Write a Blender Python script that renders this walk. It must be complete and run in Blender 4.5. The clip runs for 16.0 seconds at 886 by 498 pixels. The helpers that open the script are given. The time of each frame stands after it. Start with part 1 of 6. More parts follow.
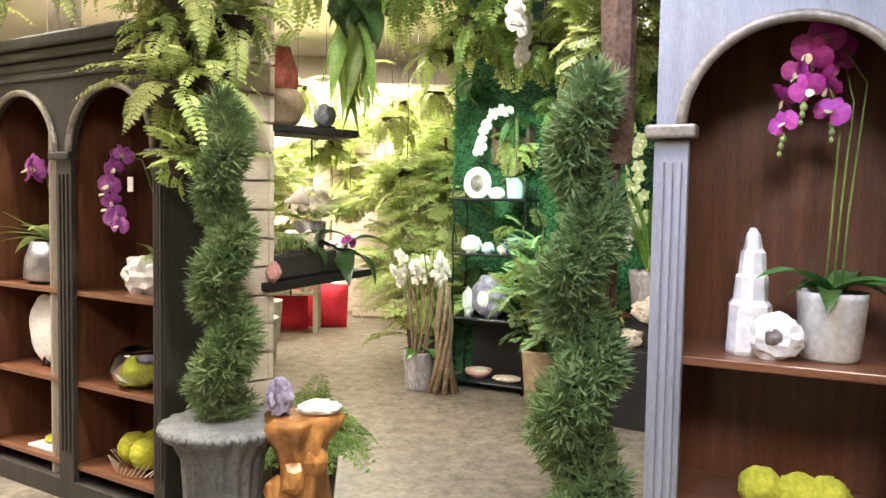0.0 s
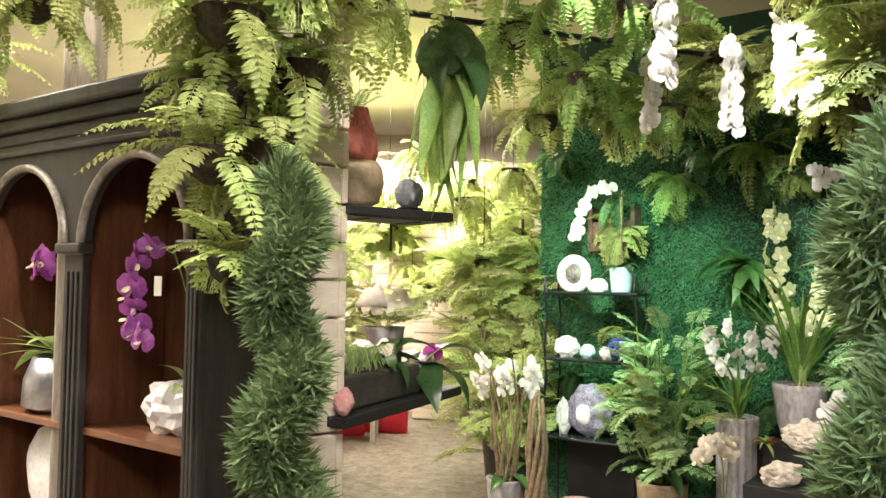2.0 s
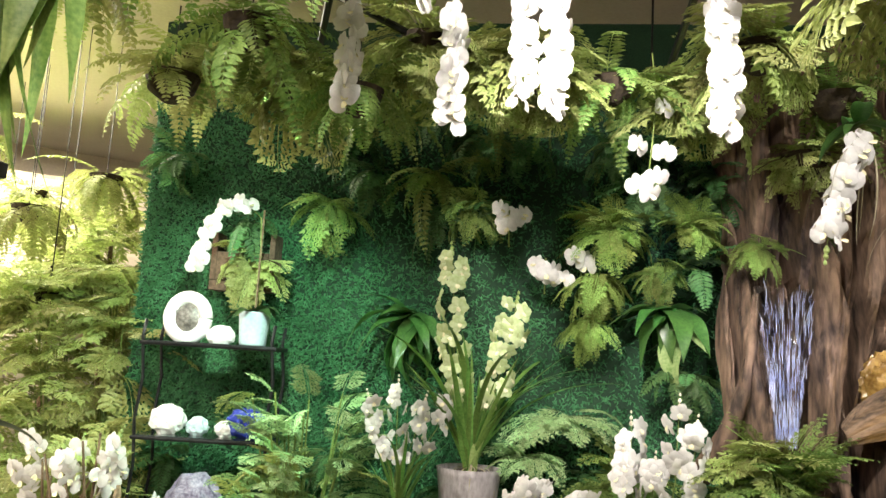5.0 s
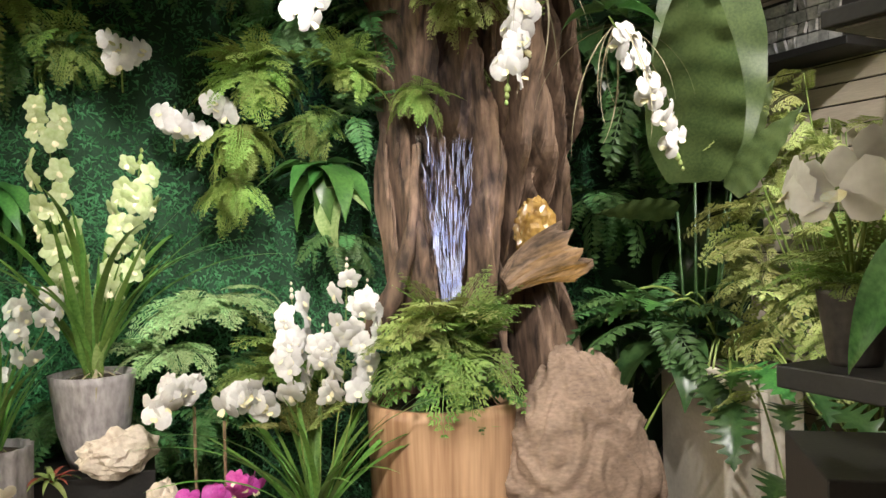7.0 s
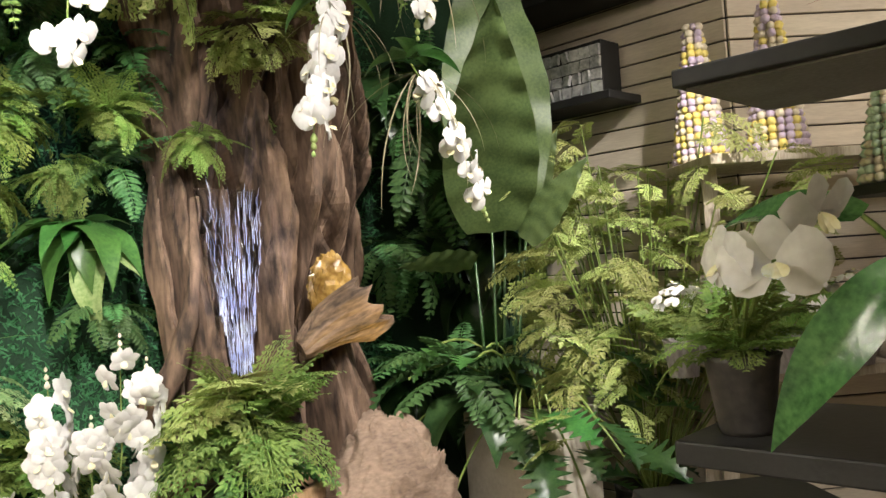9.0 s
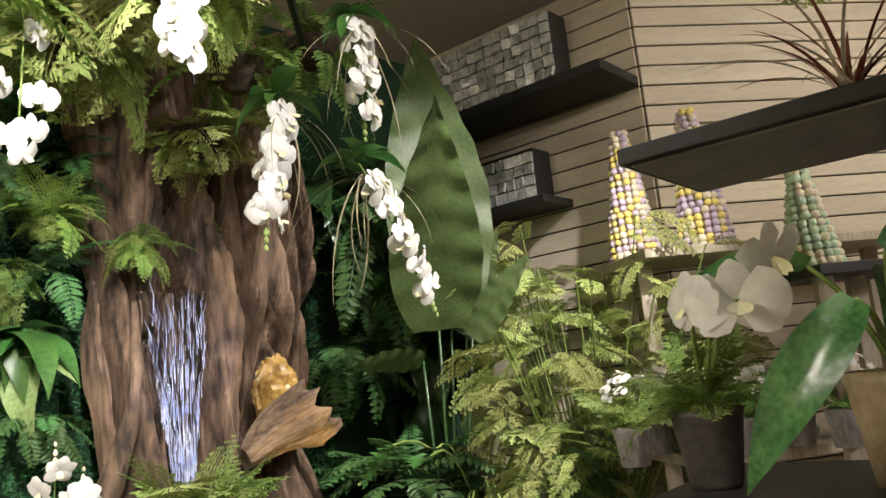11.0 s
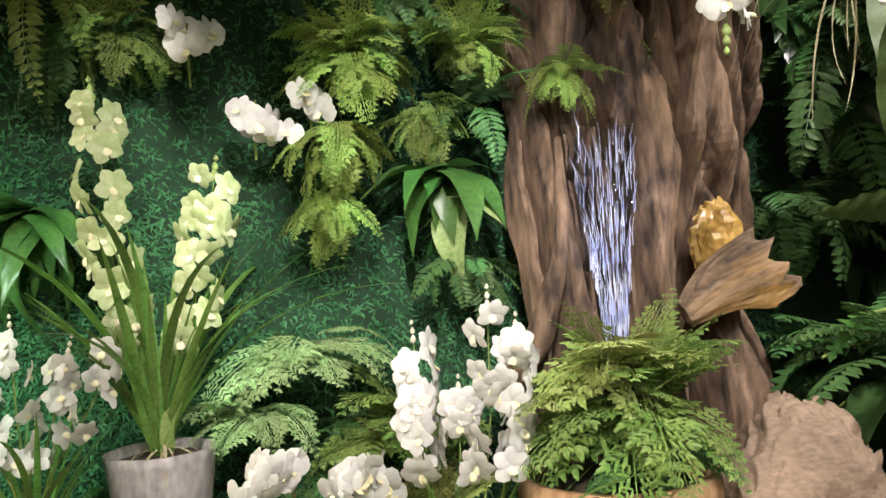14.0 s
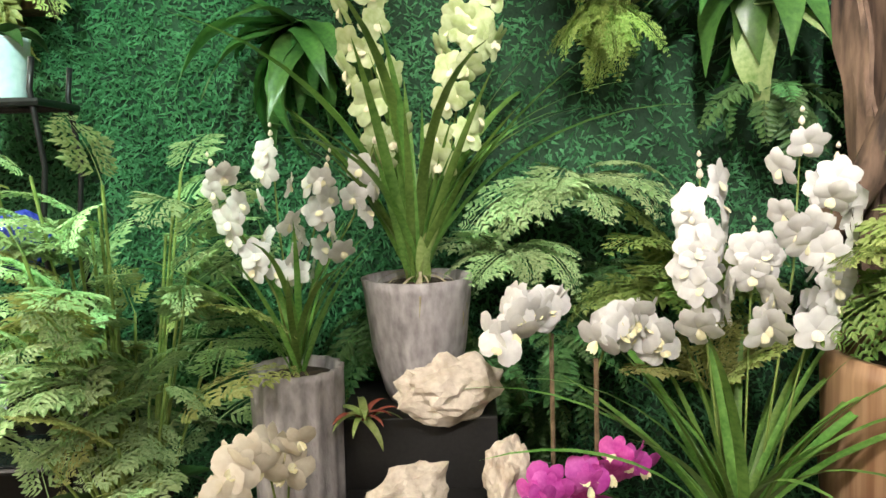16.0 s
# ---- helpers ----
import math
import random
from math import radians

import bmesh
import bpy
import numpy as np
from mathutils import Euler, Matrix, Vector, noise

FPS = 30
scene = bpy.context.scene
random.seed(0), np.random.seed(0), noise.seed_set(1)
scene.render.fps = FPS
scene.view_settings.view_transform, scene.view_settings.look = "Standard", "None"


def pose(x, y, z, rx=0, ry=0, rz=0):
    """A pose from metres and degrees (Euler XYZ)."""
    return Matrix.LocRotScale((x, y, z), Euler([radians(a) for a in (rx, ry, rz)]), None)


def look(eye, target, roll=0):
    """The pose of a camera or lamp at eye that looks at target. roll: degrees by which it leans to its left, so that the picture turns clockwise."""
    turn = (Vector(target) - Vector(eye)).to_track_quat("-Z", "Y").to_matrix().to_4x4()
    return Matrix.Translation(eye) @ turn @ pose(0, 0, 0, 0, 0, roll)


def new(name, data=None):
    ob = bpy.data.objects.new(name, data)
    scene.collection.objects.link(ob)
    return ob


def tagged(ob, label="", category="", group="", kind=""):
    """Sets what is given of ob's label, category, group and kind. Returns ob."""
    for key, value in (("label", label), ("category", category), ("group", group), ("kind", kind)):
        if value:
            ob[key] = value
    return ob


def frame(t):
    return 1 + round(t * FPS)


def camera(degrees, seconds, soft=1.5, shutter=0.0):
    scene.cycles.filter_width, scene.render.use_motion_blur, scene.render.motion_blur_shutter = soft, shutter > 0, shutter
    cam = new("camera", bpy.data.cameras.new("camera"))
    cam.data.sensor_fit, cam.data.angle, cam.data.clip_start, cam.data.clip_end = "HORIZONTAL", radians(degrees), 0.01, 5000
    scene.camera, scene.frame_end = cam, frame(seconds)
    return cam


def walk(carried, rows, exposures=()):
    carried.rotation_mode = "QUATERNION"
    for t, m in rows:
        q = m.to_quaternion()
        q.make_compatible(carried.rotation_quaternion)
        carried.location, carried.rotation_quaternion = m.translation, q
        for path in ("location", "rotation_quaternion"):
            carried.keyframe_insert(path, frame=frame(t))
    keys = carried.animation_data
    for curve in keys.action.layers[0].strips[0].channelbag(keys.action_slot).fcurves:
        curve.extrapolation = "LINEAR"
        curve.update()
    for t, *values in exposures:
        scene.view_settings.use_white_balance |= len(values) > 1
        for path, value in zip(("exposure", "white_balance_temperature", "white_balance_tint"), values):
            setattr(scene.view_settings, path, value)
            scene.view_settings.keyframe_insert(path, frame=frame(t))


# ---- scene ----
cam = camera(58.5, 16.0)
PATH = [
    (0, (0.499, 1.951, 1.469), (0.606, 3.945, 1.35), 1.0),
    (0.5, (0.409, 2.158, 1.526), (0.384, 4.156, 1.45), 1.3),
    (1, (0.351, 2.404, 1.559), (0.264, 4.402, 1.574), 2.3),
    (1.5, (0.3, 2.729, 1.567), (0.197, 4.725, 1.628), 2.2),
    (2, (0.239, 2.941, 1.555), (0.235, 4.94, 1.637), 0.9),
    (2.5, (0.146, 3.258, 1.56), (0.483, 5.228, 1.636), 0.9),
    (3, (0.111, 3.526, 1.582), (0.71, 5.434, 1.625), 2.0),
    (3.2, (0.217, 3.7, 1.576), (0.842, 5.599, 1.619), 2.7),
    (5.3, (0.277, 4.342, 1.464), (1.376, 5.983, 1.778), 2.6),
    (5.5, (0.276, 4.394, 1.465), (1.483, 5.962, 1.76), 2.1),
    (6, (0.332, 4.533, 1.5), (1.817, 5.864, 1.655), -0.6),
    (6.5, (0.381, 4.677, 1.488), (2.003, 5.847, 1.495), -1.5),
    (7, (0.522, 4.821, 1.475), (2.212, 5.891, 1.443), -1.4),
    (7.5, (0.648, 4.917, 1.508), (2.38, 5.917, 1.465), -1.4),
    (8, (0.697, 5.012, 1.516), (2.51, 5.856, 1.512), -2.3),
    (8.5, (0.67, 5.074, 1.543), (2.558, 5.733, 1.549), -3.6),
    (9, (0.642, 5.108, 1.551), (2.586, 5.578, 1.59), -4.0),
    (9.5, (0.62, 5.124, 1.564), (2.582, 5.497, 1.679), -4.2),
    (9.7, (0.601, 5.12, 1.55), (2.561, 5.475, 1.732), -4.5),
    (11.8, (0.621, 5.214, 1.447), (2.569, 5.49, 1.807), -6.4),
    (12, (0.651, 5.217, 1.459), (2.587, 5.6, 1.787), -5.7),
    (12.5, (0.726, 5.226, 1.448), (2.596, 5.889, 1.705), -4.4),
    (13, (0.81, 5.246, 1.433), (2.582, 6.162, 1.584), -3.5),
    (13.5, (0.899, 5.306, 1.436), (2.568, 6.405, 1.512), -3.1),
    (14, (0.964, 5.467, 1.435), (2.572, 6.655, 1.506), -3.7),
    (14.5, (1.033, 5.545, 1.458), (2.502, 6.902, 1.5), -3.4),
    (15, (1.073, 5.611, 1.432), (2.354, 7.147, 1.437), -2.4),
    (15.5, (1.111, 5.662, 1.381), (2.304, 7.267, 1.308), -1.7),
    (16, (1.148, 5.665, 1.318), (2.259, 7.313, 1.092), -1.8),
]
walk(cam, [(t, look(eye, target, roll)) for t, eye, target, roll in PATH], [(0, 1.18), (3.2, 1.15), (5.5, 1.05), (9, 1.12), (13, 1.02), (15, 1.2), (16, 1.08)])

# ---- light ----
world = bpy.data.worlds.new("world")
scene.world = world
world.use_nodes = True
world.node_tree.nodes["Background"].inputs[0].default_value = (1.0, 0.93, 0.82, 1)
world.node_tree.nodes["Background"].inputs[1].default_value = 0.10


def lamp(kind, eye, target, power, colour, size=0.3, cone=60, blend=0.6):
    data = bpy.data.lights.new("lamp", kind)
    data.energy, data.color = power, colour
    if kind == "AREA":
        data.shape, data.size, data.size_y = "RECTANGLE", size, size
    else:
        data.spot_size, data.spot_blend, data.shadow_soft_size = radians(cone), blend, size
    ob = new("lamp", data)
    ob.matrix_world = look(eye, target)
    return ob


WARM = (1.0, 0.90, 0.77)
NEUTRAL = (1.0, 0.94, 0.90)
# shop ceiling panels
lamp("AREA", (-1.0, 10.6, 3.5), (-1.0, 10.6, 0), 420, WARM, 2.4)
lamp("AREA", (-3.0, 6.0, 3.5), (-3.0, 6.0, 0), 230, WARM, 1.8)
lamp("AREA", (0.3, 1.2, 3.5), (0.3, 2.6, 0), 90, NEUTRAL, 1.2)
lamp("AREA", (3.3, 2.6, 3.5), (4.2, 4.4, 1.0), 20, WARM, 1.2)
# track spots on the plant display
lamp("SPOT", (0.5, 5.0, 3.4), (2.2, 7.2, 1.0), 185, NEUTRAL, 0.05, 66)
lamp("SPOT", (1.4, 4.7, 3.4), (3.1, 6.3, 1.1), 125, NEUTRAL, 0.05, 64)
lamp("SPOT", (2.3, 4.2, 3.4), (3.8, 5.4, 1.8), 220, NEUTRAL, 0.05, 48)
lamp("SPOT", (0.4, 3.7, 3.4), (-0.5, 5.3, 1.6), 170, NEUTRAL, 0.05, 80)
lamp("SPOT", (0.2, 3.6, 3.4), (1.0, 4.6, 1.0), 100, NEUTRAL, 0.05, 60)
lamp("SPOT", (0.95, 6.80, 2.32), (1.45, 8.3, 1.25), 88, (0.68, 1.0, 0.82), 0.06, 70)
# unseen low spots, added below the canopy to brighten the near orchid and wall ferns
lamp("SPOT", (0.75, 4.75, 2.62), (1.8, 4.9, 1.55), 95, NEUTRAL, 0.05, 60)
lamp("SPOT", (1.0, 5.35, 2.62), (2.75, 7.0, 1.95), 150, NEUTRAL, 0.05, 46)
# blue spot on the grey bookcase
lamp("SPOT", (0.3, 2.9, 3.4), (1.5, 4.05, 1.75), 90, (0.28, 0.47, 1.0), 0.04, 44)
# small unseen spots, added to tint the amber glass and the water
lamp("SPOT", (3.50, 5.85, 1.12), (3.45, 6.36, 1.5), 5, (1.0, 0.72, 0.26), 0.03, 50)
lamp("SPOT", (3.02, 6.0, 1.15), (3.18, 6.45, 1.6), 7, (0.5, 0.58, 1.0), 0.03, 46)

# ---- materials ----


def material(name, low, high, scale=8.0, rough=0.6, metal=0.0, bump=0.2, fine=60.0, stretch=(1, 1, 1), vary=0.0, coat=0.0, translucent=0.0, spec=0.5):
    m = bpy.data.materials.new(name)
    m.use_nodes = True
    nt = m.node_tree
    b = nt.nodes["Principled BSDF"]
    out = nt.nodes["Material Output"]
    tc = nt.nodes.new("ShaderNodeTexCoord")
    mp = nt.nodes.new("ShaderNodeMapping")
    mp.inputs["Scale"].default_value = stretch
    nt.links.new(tc.outputs["Object"], mp.inputs["Vector"])
    big = nt.nodes.new("ShaderNodeTexNoise")
    big.inputs["Scale"].default_value, big.inputs["Detail"].default_value = scale, 5.0
    small = nt.nodes.new("ShaderNodeTexNoise")
    small.inputs["Scale"].default_value, small.inputs["Detail"].default_value = fine, 3.0
    for tex in (big, small):
        nt.links.new(mp.outputs[0], tex.inputs["Vector"])
    mixf = nt.nodes.new("ShaderNodeMath")
    mixf.operation = "MULTIPLY_ADD"
    nt.links.new(small.outputs["Fac"], mixf.inputs[0])
    mixf.inputs[1].default_value = 0.45
    sub = nt.nodes.new("ShaderNodeMath")
    sub.operation = "MULTIPLY"
    sub.inputs[1].default_value = 0.55
    nt.links.new(big.outputs["Fac"], sub.inputs[0])
    nt.links.new(sub.outputs[0], mixf.inputs[2])
    ramp = nt.nodes.new("ShaderNodeValToRGB")
    ramp.color_ramp.elements[0].position, ramp.color_ramp.elements[1].position = 0.36, 0.64
    ramp.color_ramp.elements[0].color, ramp.color_ramp.elements[1].color = (*low, 1), (*high, 1)
    nt.links.new(mixf.outputs[0], ramp.inputs[0])
    colour = ramp.outputs[0]
    if vary:
        info = nt.nodes.new("ShaderNodeObjectInfo")
        hsv = nt.nodes.new("ShaderNodeHueSaturation")
        rng = nt.nodes.new("ShaderNodeMapRange")
        rng.inputs["To Min"].default_value, rng.inputs["To Max"].default_value = 1 - vary, 1 + vary
        nt.links.new(info.outputs["Random"], rng.inputs["Value"])
        nt.links.new(rng.outputs[0], hsv.inputs["Value"])
        hue = nt.nodes.new("ShaderNodeMapRange")
        hue.inputs["To Min"].default_value, hue.inputs["To Max"].default_value = 0.5 - vary * 0.06, 0.5 + vary * 0.06
        nt.links.new(info.outputs["Random"], hue.inputs["Value"])
        nt.links.new(hue.outputs[0], hsv.inputs["Hue"])
        nt.links.new(colour, hsv.inputs["Color"])
        colour = hsv.outputs[0]
    nt.links.new(colour, b.inputs["Base Color"])
    b.inputs["Roughness"].default_value, b.inputs["Metallic"].default_value = rough, metal
    b.inputs["Coat Weight"].default_value, b.inputs["Specular IOR Level"].default_value = coat, spec
    if bump:
        bp = nt.nodes.new("ShaderNodeBump")
        bp.inputs["Strength"].default_value, bp.inputs["Distance"].default_value = bump, 0.01
        nt.links.new(mixf.outputs[0], bp.inputs["Height"])
        nt.links.new(bp.outputs[0], b.inputs["Normal"])
    if translucent:
        tr = nt.nodes.new("ShaderNodeBsdfTranslucent")
        nt.links.new(colour, tr.inputs["Color"])
        mx = nt.nodes.new("ShaderNodeMixShader")
        mx.inputs[0].default_value = translucent
        nt.links.new(b.outputs[0], mx.inputs[1])
        nt.links.new(tr.outputs[0], mx.inputs[2])
        nt.links.new(mx.outputs[0], out.inputs["Surface"])
    return m


def leafy(name, low, high, rough=0.5, translucent=0.3, vary=0.35, spec=0.35):
    return material(name, low, high, 9.0, rough, 0, 0.12, 90.0, (1, 1, 1), vary, 0, translucent, spec)


FERN_Y = leafy("fern yellow-green", (0.24, 0.31, 0.075), (0.52, 0.56, 0.22), 0.5, 0.38)
FERN_G = leafy("fern green", (0.11, 0.21, 0.045), (0.32, 0.43, 0.12), 0.5, 0.38)
# FERN_G made lighter and yellower: spotlight on the wall ferns put into colour
FERN_G_LIT = leafy("fern green lit", (0.16, 0.28, 0.05), (0.40, 0.52, 0.15), 0.5, 0.38)
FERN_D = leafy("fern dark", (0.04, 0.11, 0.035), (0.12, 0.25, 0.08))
FERN_B = leafy("fern blue-green", (0.18, 0.33, 0.12), (0.46, 0.62, 0.30))
LEAF_G = leafy("broad leaf", (0.03, 0.10, 0.025), (0.09, 0.22, 0.05), 0.35, 0.2, 0.3, 0.5)
LEAF_P = leafy("pale leaf", (0.22, 0.34, 0.08), (0.46, 0.55, 0.22), 0.4, 0.25, 0.25)
LEAF_K = leafy("dark leaf", (0.012, 0.04, 0.012), (0.05, 0.10, 0.03), 0.32, 0.12, 0.3, 0.5)
BANANA = leafy("banana leaf", (0.035, 0.06, 0.018), (0.085, 0.12, 0.04), 0.45, 0.2, 0.2, 0.3)
LEAF_S = leafy("speckled leaf", (0.13, 0.26, 0.06), (0.40, 0.50, 0.22), 0.4, 0.25, 0.15)
STRIPED = leafy("striped glossy leaf", (0.018, 0.075, 0.02), (0.10, 0.24, 0.075), 0.22, 0.2, 0.15, 0.6)
STRAP = leafy("strap leaf", (0.07, 0.17, 0.03), (0.20, 0.36, 0.08), 0.4, 0.2, 0.3, 0.45)
TOPIARY = leafy("topiary needles", (0.09, 0.17, 0.06), (0.28, 0.38, 0.17), 0.55, 0.2, 0.2)
# near-black backing: the shade between moss blades is put into this colour
MOSS_SHADED = material("moss", (0.006, 0.024, 0.010), (0.018, 0.060, 0.026), 5.0, 0.95, 0, 0.6, 120.0, vary=0.1)
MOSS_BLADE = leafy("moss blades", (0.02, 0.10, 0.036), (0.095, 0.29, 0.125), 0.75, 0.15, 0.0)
MOSS_Y = material("yellow moss", (0.30, 0.32, 0.02), (0.55, 0.52, 0.05), 14.0, 0.95, 0, 0.9, 70.0)
PETAL_W = material("white petals", (0.66, 0.645, 0.62), (0.82, 0.81, 0.785), 6.0, 0.6, 0, 0.1, 50.0, vary=0.06, translucent=0.25)
PETAL_C = material("cream petals", (0.70, 0.62, 0.48), (0.86, 0.80, 0.68), 6.0, 0.6, 0, 0.1, 50.0, vary=0.06, translucent=0.25)
PETAL_G = material("lime petals", (0.40, 0.50, 0.20), (0.64, 0.71, 0.44), 6.0, 0.6, 0, 0.1, 50.0, vary=0.12, translucent=0.25)
PETAL_M = material("magenta petals", (0.50, 0.03, 0.32), (0.74, 0.15, 0.55), 7.0, 0.55, 0, 0.1, 60.0, vary=0.2, translucent=0.2)
PETAL_V = material("violet petals", (0.36, 0.05, 0.36), (0.62, 0.20, 0.62), 7.0, 0.55, 0, 0.1, 60.0, vary=0.15, translucent=0.2)
HEART = material("flower heart", (0.72, 0.66, 0.34), (0.86, 0.82, 0.62), 30.0, 0.6)
LIP = material("flower lip", (0.42, 0.02, 0.16), (0.65, 0.10, 0.30), 30.0, 0.6)
STEM = material("green stem", (0.10, 0.18, 0.03), (0.24, 0.30, 0.08), 20.0, 0.55)
CANE = material("dry stem", (0.10, 0.065, 0.035), (0.27, 0.19, 0.11), 18.0, 0.85, 0, 0.5)
BLACKWOOD = material("black painted wood", (0.016, 0.014, 0.012), (0.045, 0.040, 0.034), 5.0, 0.5, 0, 0.25, 70.0, (6, 6, 0.7))
SILVERED = material("worn silver moulding", (0.16, 0.14, 0.11), (0.36, 0.32, 0.27), 9.0, 0.45, 0.2, 0.3, 60.0)
BLUEPAINT = material("grey painted wood", (0.20, 0.21, 0.24), (0.33, 0.34, 0.38), 3.0, 0.5, 0, 0.25, 60.0, (5, 5, 0.6))
REDWOOD = material("mahogany interior", (0.065, 0.022, 0.010), (0.17, 0.065, 0.03), 4.0, 0.38, 0, 0.1, 45.0, (8, 8, 0.7), coat=0.2)
SHELFWOOD = material("mahogany shelf", (0.10, 0.038, 0.018), (0.24, 0.10, 0.05), 4.0, 0.35, 0, 0.1, 45.0, (0.7, 8, 8), coat=0.2)
BLACKMETAL = material("black metal", (0.010, 0.010, 0.011), (0.030, 0.030, 0.032), 20.0, 0.4, 0.6, 0.1)
BLACKBOARD = material("black laminate", (0.006, 0.0055, 0.005), (0.016, 0.015, 0.014), 6.0, 0.6, 0, 0.15, 90.0)
UNDERSIDE = material("grey board", (0.16, 0.15, 0.14), (0.26, 0.25, 0.23), 6.0, 0.7, 0, 0.15, 90.0)
CONCRETE = material("concrete floor", (0.085, 0.07, 0.052), (0.25, 0.215, 0.17), 9.0, 0.5, 0, 0.15, 26.0, coat=0.1)
SLAT = material("slat board", (0.50, 0.43, 0.33), (0.66, 0.58, 0.46), 3.0, 0.65, 0, 0.1, 40.0, (0.6, 0.6, 6), vary=0.08)
PLASTER = material("cream plaster", (0.55, 0.48, 0.38), (0.70, 0.63, 0.52), 1.5, 0.9, 0, 0.2, 40.0)
CEIL = material("ceiling", (0.62, 0.58, 0.50), (0.74, 0.70, 0.62), 1.5, 0.9, 0, 0.1, 40.0)
BARK = material("bark", (0.025, 0.015, 0.010), (0.27, 0.175, 0.115), 3.6, 0.85, 0, 1.0, 16.0, (2.2, 2.2, 0.6))
BURL = material("carved driftwood", (0.13, 0.088, 0.06), (0.29, 0.205, 0.145), 4.0, 0.75, 0, 0.35, 40.0, (1.0, 1.0, 2.4))
BROWNPOST = material("fibrous brown post", (0.06, 0.035, 0.022), (0.20, 0.125, 0.085), 10.0, 0.95, 0, 1.0, 60.0)
GREYWOOD = material("weathered wood", (0.28, 0.23, 0.17), (0.52, 0.46, 0.37), 4.0, 0.85, 0, 0.4, 40.0, (6, 6, 0.5), vary=0.1)
PLANTERWOOD = material("pale striped wood", (0.22, 0.11, 0.055), (0.56, 0.36, 0.21), 2.2, 0.5, 0, 0.12, 7.0, (5, 5, 0.25))
STOOLWOOD = material("orange burl wood", (0.20, 0.075, 0.02), (0.58, 0.28, 0.08), 9.0, 0.4, 0, 0.7, 34.0, (1, 1, 0.5), coat=0.2)
URN = material("grey iron urn", (0.10, 0.105, 0.11), (0.22, 0.225, 0.23), 10.0, 0.6, 0.1, 0.4)
STONEPOT = material("grey stone pot", (0.19, 0.175, 0.175), (0.43, 0.40, 0.40), 12.0, 0.85, 0, 0.9, 50.0, (1, 1, 0.5))
PALEPOT = material("whitewashed pot", (0.48, 0.46, 0.42), (0.74, 0.72, 0.67), 8.0, 0.8, 0, 0.4, 60.0)
CREAMPOT = material("cream glazed pot", (0.58, 0.53, 0.43), (0.72, 0.67, 0.56), 6.0, 0.4, 0, 0.1)
BLUEPOT = material("pale blue pot", (0.42, 0.55, 0.60), (0.60, 0.72, 0.76), 8.0, 0.4, 0, 0.1)
BLACKPOT = material("dark pot", (0.02, 0.018, 0.016), (0.06, 0.052, 0.045), 12.0, 0.55, 0, 0.3)
TERRA = material("brown glazed vase", (0.26, 0.19, 0.11), (0.46, 0.35, 0.22), 9.0, 0.45, 0, 0.2)
REDVASE = material("red woven bulb", (0.15, 0.03, 0.02), (0.36, 0.10, 0.06), 24.0, 0.8, 0, 0.7, 90.0, (1, 1, 0.4))
STEEL = material("brushed silver", (0.30, 0.30, 0.34), (0.48, 0.48, 0.52), 8.0, 0.32, 0.85, 0.1)
CRYSTAL = material("white crystal", (0.68, 0.66, 0.64), (0.88, 0.86, 0.84), 12.0, 0.45, 0, 0.9, 46.0)
AMETHYST = material("amethyst", (0.12, 0.10, 0.17), (0.42, 0.38, 0.50), 26.0, 0.3, 0, 1.0, 90.0)
COBALT = material("cobalt geode", (0.012, 0.02, 0.20), (0.06, 0.09, 0.50), 24.0, 0.25, 0, 0.8, 80.0)
AGATE = material("agate core", (0.06, 0.05, 0.045), (0.28, 0.24, 0.22), 24.0, 0.4, 0, 0.6)
BONE = material("bleached driftwood", (0.46, 0.38, 0.29), (0.76, 0.68, 0.57), 9.0, 0.8, 0, 0.7, 50.0)
REDCLOTH = material("red velvet", (0.42, 0.008, 0.02), (0.66, 0.03, 0.055), 4.0, 0.9, 0, 0.3, 90.0)
REDPAINT = material("red painted wood", (0.38, 0.02, 0.012), (0.62, 0.06, 0.04), 5.0, 0.5, 0, 0.3, 50.0, (5, 5, 0.6))
SLABWOOD = material("torn bark", (0.04, 0.026, 0.017), (0.22, 0.145, 0.09), 5.0, 0.85, 0, 0.9, 26.0, (0.7, 3, 3))
ROOT = material("aerial root", (0.22, 0.19, 0.11), (0.42, 0.38, 0.25), 14.0, 0.85, 0, 0.4)
SOIL = material("soil", (0.02, 0.013, 0.008), (0.07, 0.048, 0.03), 26.0, 0.95, 0, 1.0)
PAPER = material("tag paper", (0.74, 0.70, 0.62), (0.84, 0.80, 0.72), 6.0, 0.85, 0, 0.05)
WAX = material("candle wax", (0.72, 0.66, 0.54), (0.84, 0.79, 0.68), 5.0, 0.5, 0, 0.1)
PINK = material("pink ceramic", (0.50, 0.20, 0.18), (0.72, 0.40, 0.36), 9.0, 0.5)
EGG = [material("pastel egg %s" % n, lo, hi, 20.0, 0.6, 0, 0.1) for n, lo, hi in (
    ("cream", (0.66, 0.58, 0.42), (0.80, 0.73, 0.58)), ("yellow", (0.70, 0.56, 0.12), (0.84, 0.72, 0.26)),
    ("lilac", (0.48, 0.38, 0.50), (0.66, 0.56, 0.68)), ("mint", (0.42, 0.56, 0.40), (0.60, 0.72, 0.56)))]


def glassy(name, colour, rough, transmission):
    m = bpy.data.materials.new(name)
    m.use_nodes = True
    b = m.node_tree.nodes["Principled BSDF"]
    b.inputs["Base Color"].default_value = (*colour, 1)
    b.inputs["Roughness"].default_value, b.inputs["Transmission Weight"].default_value = rough, transmission
    return m


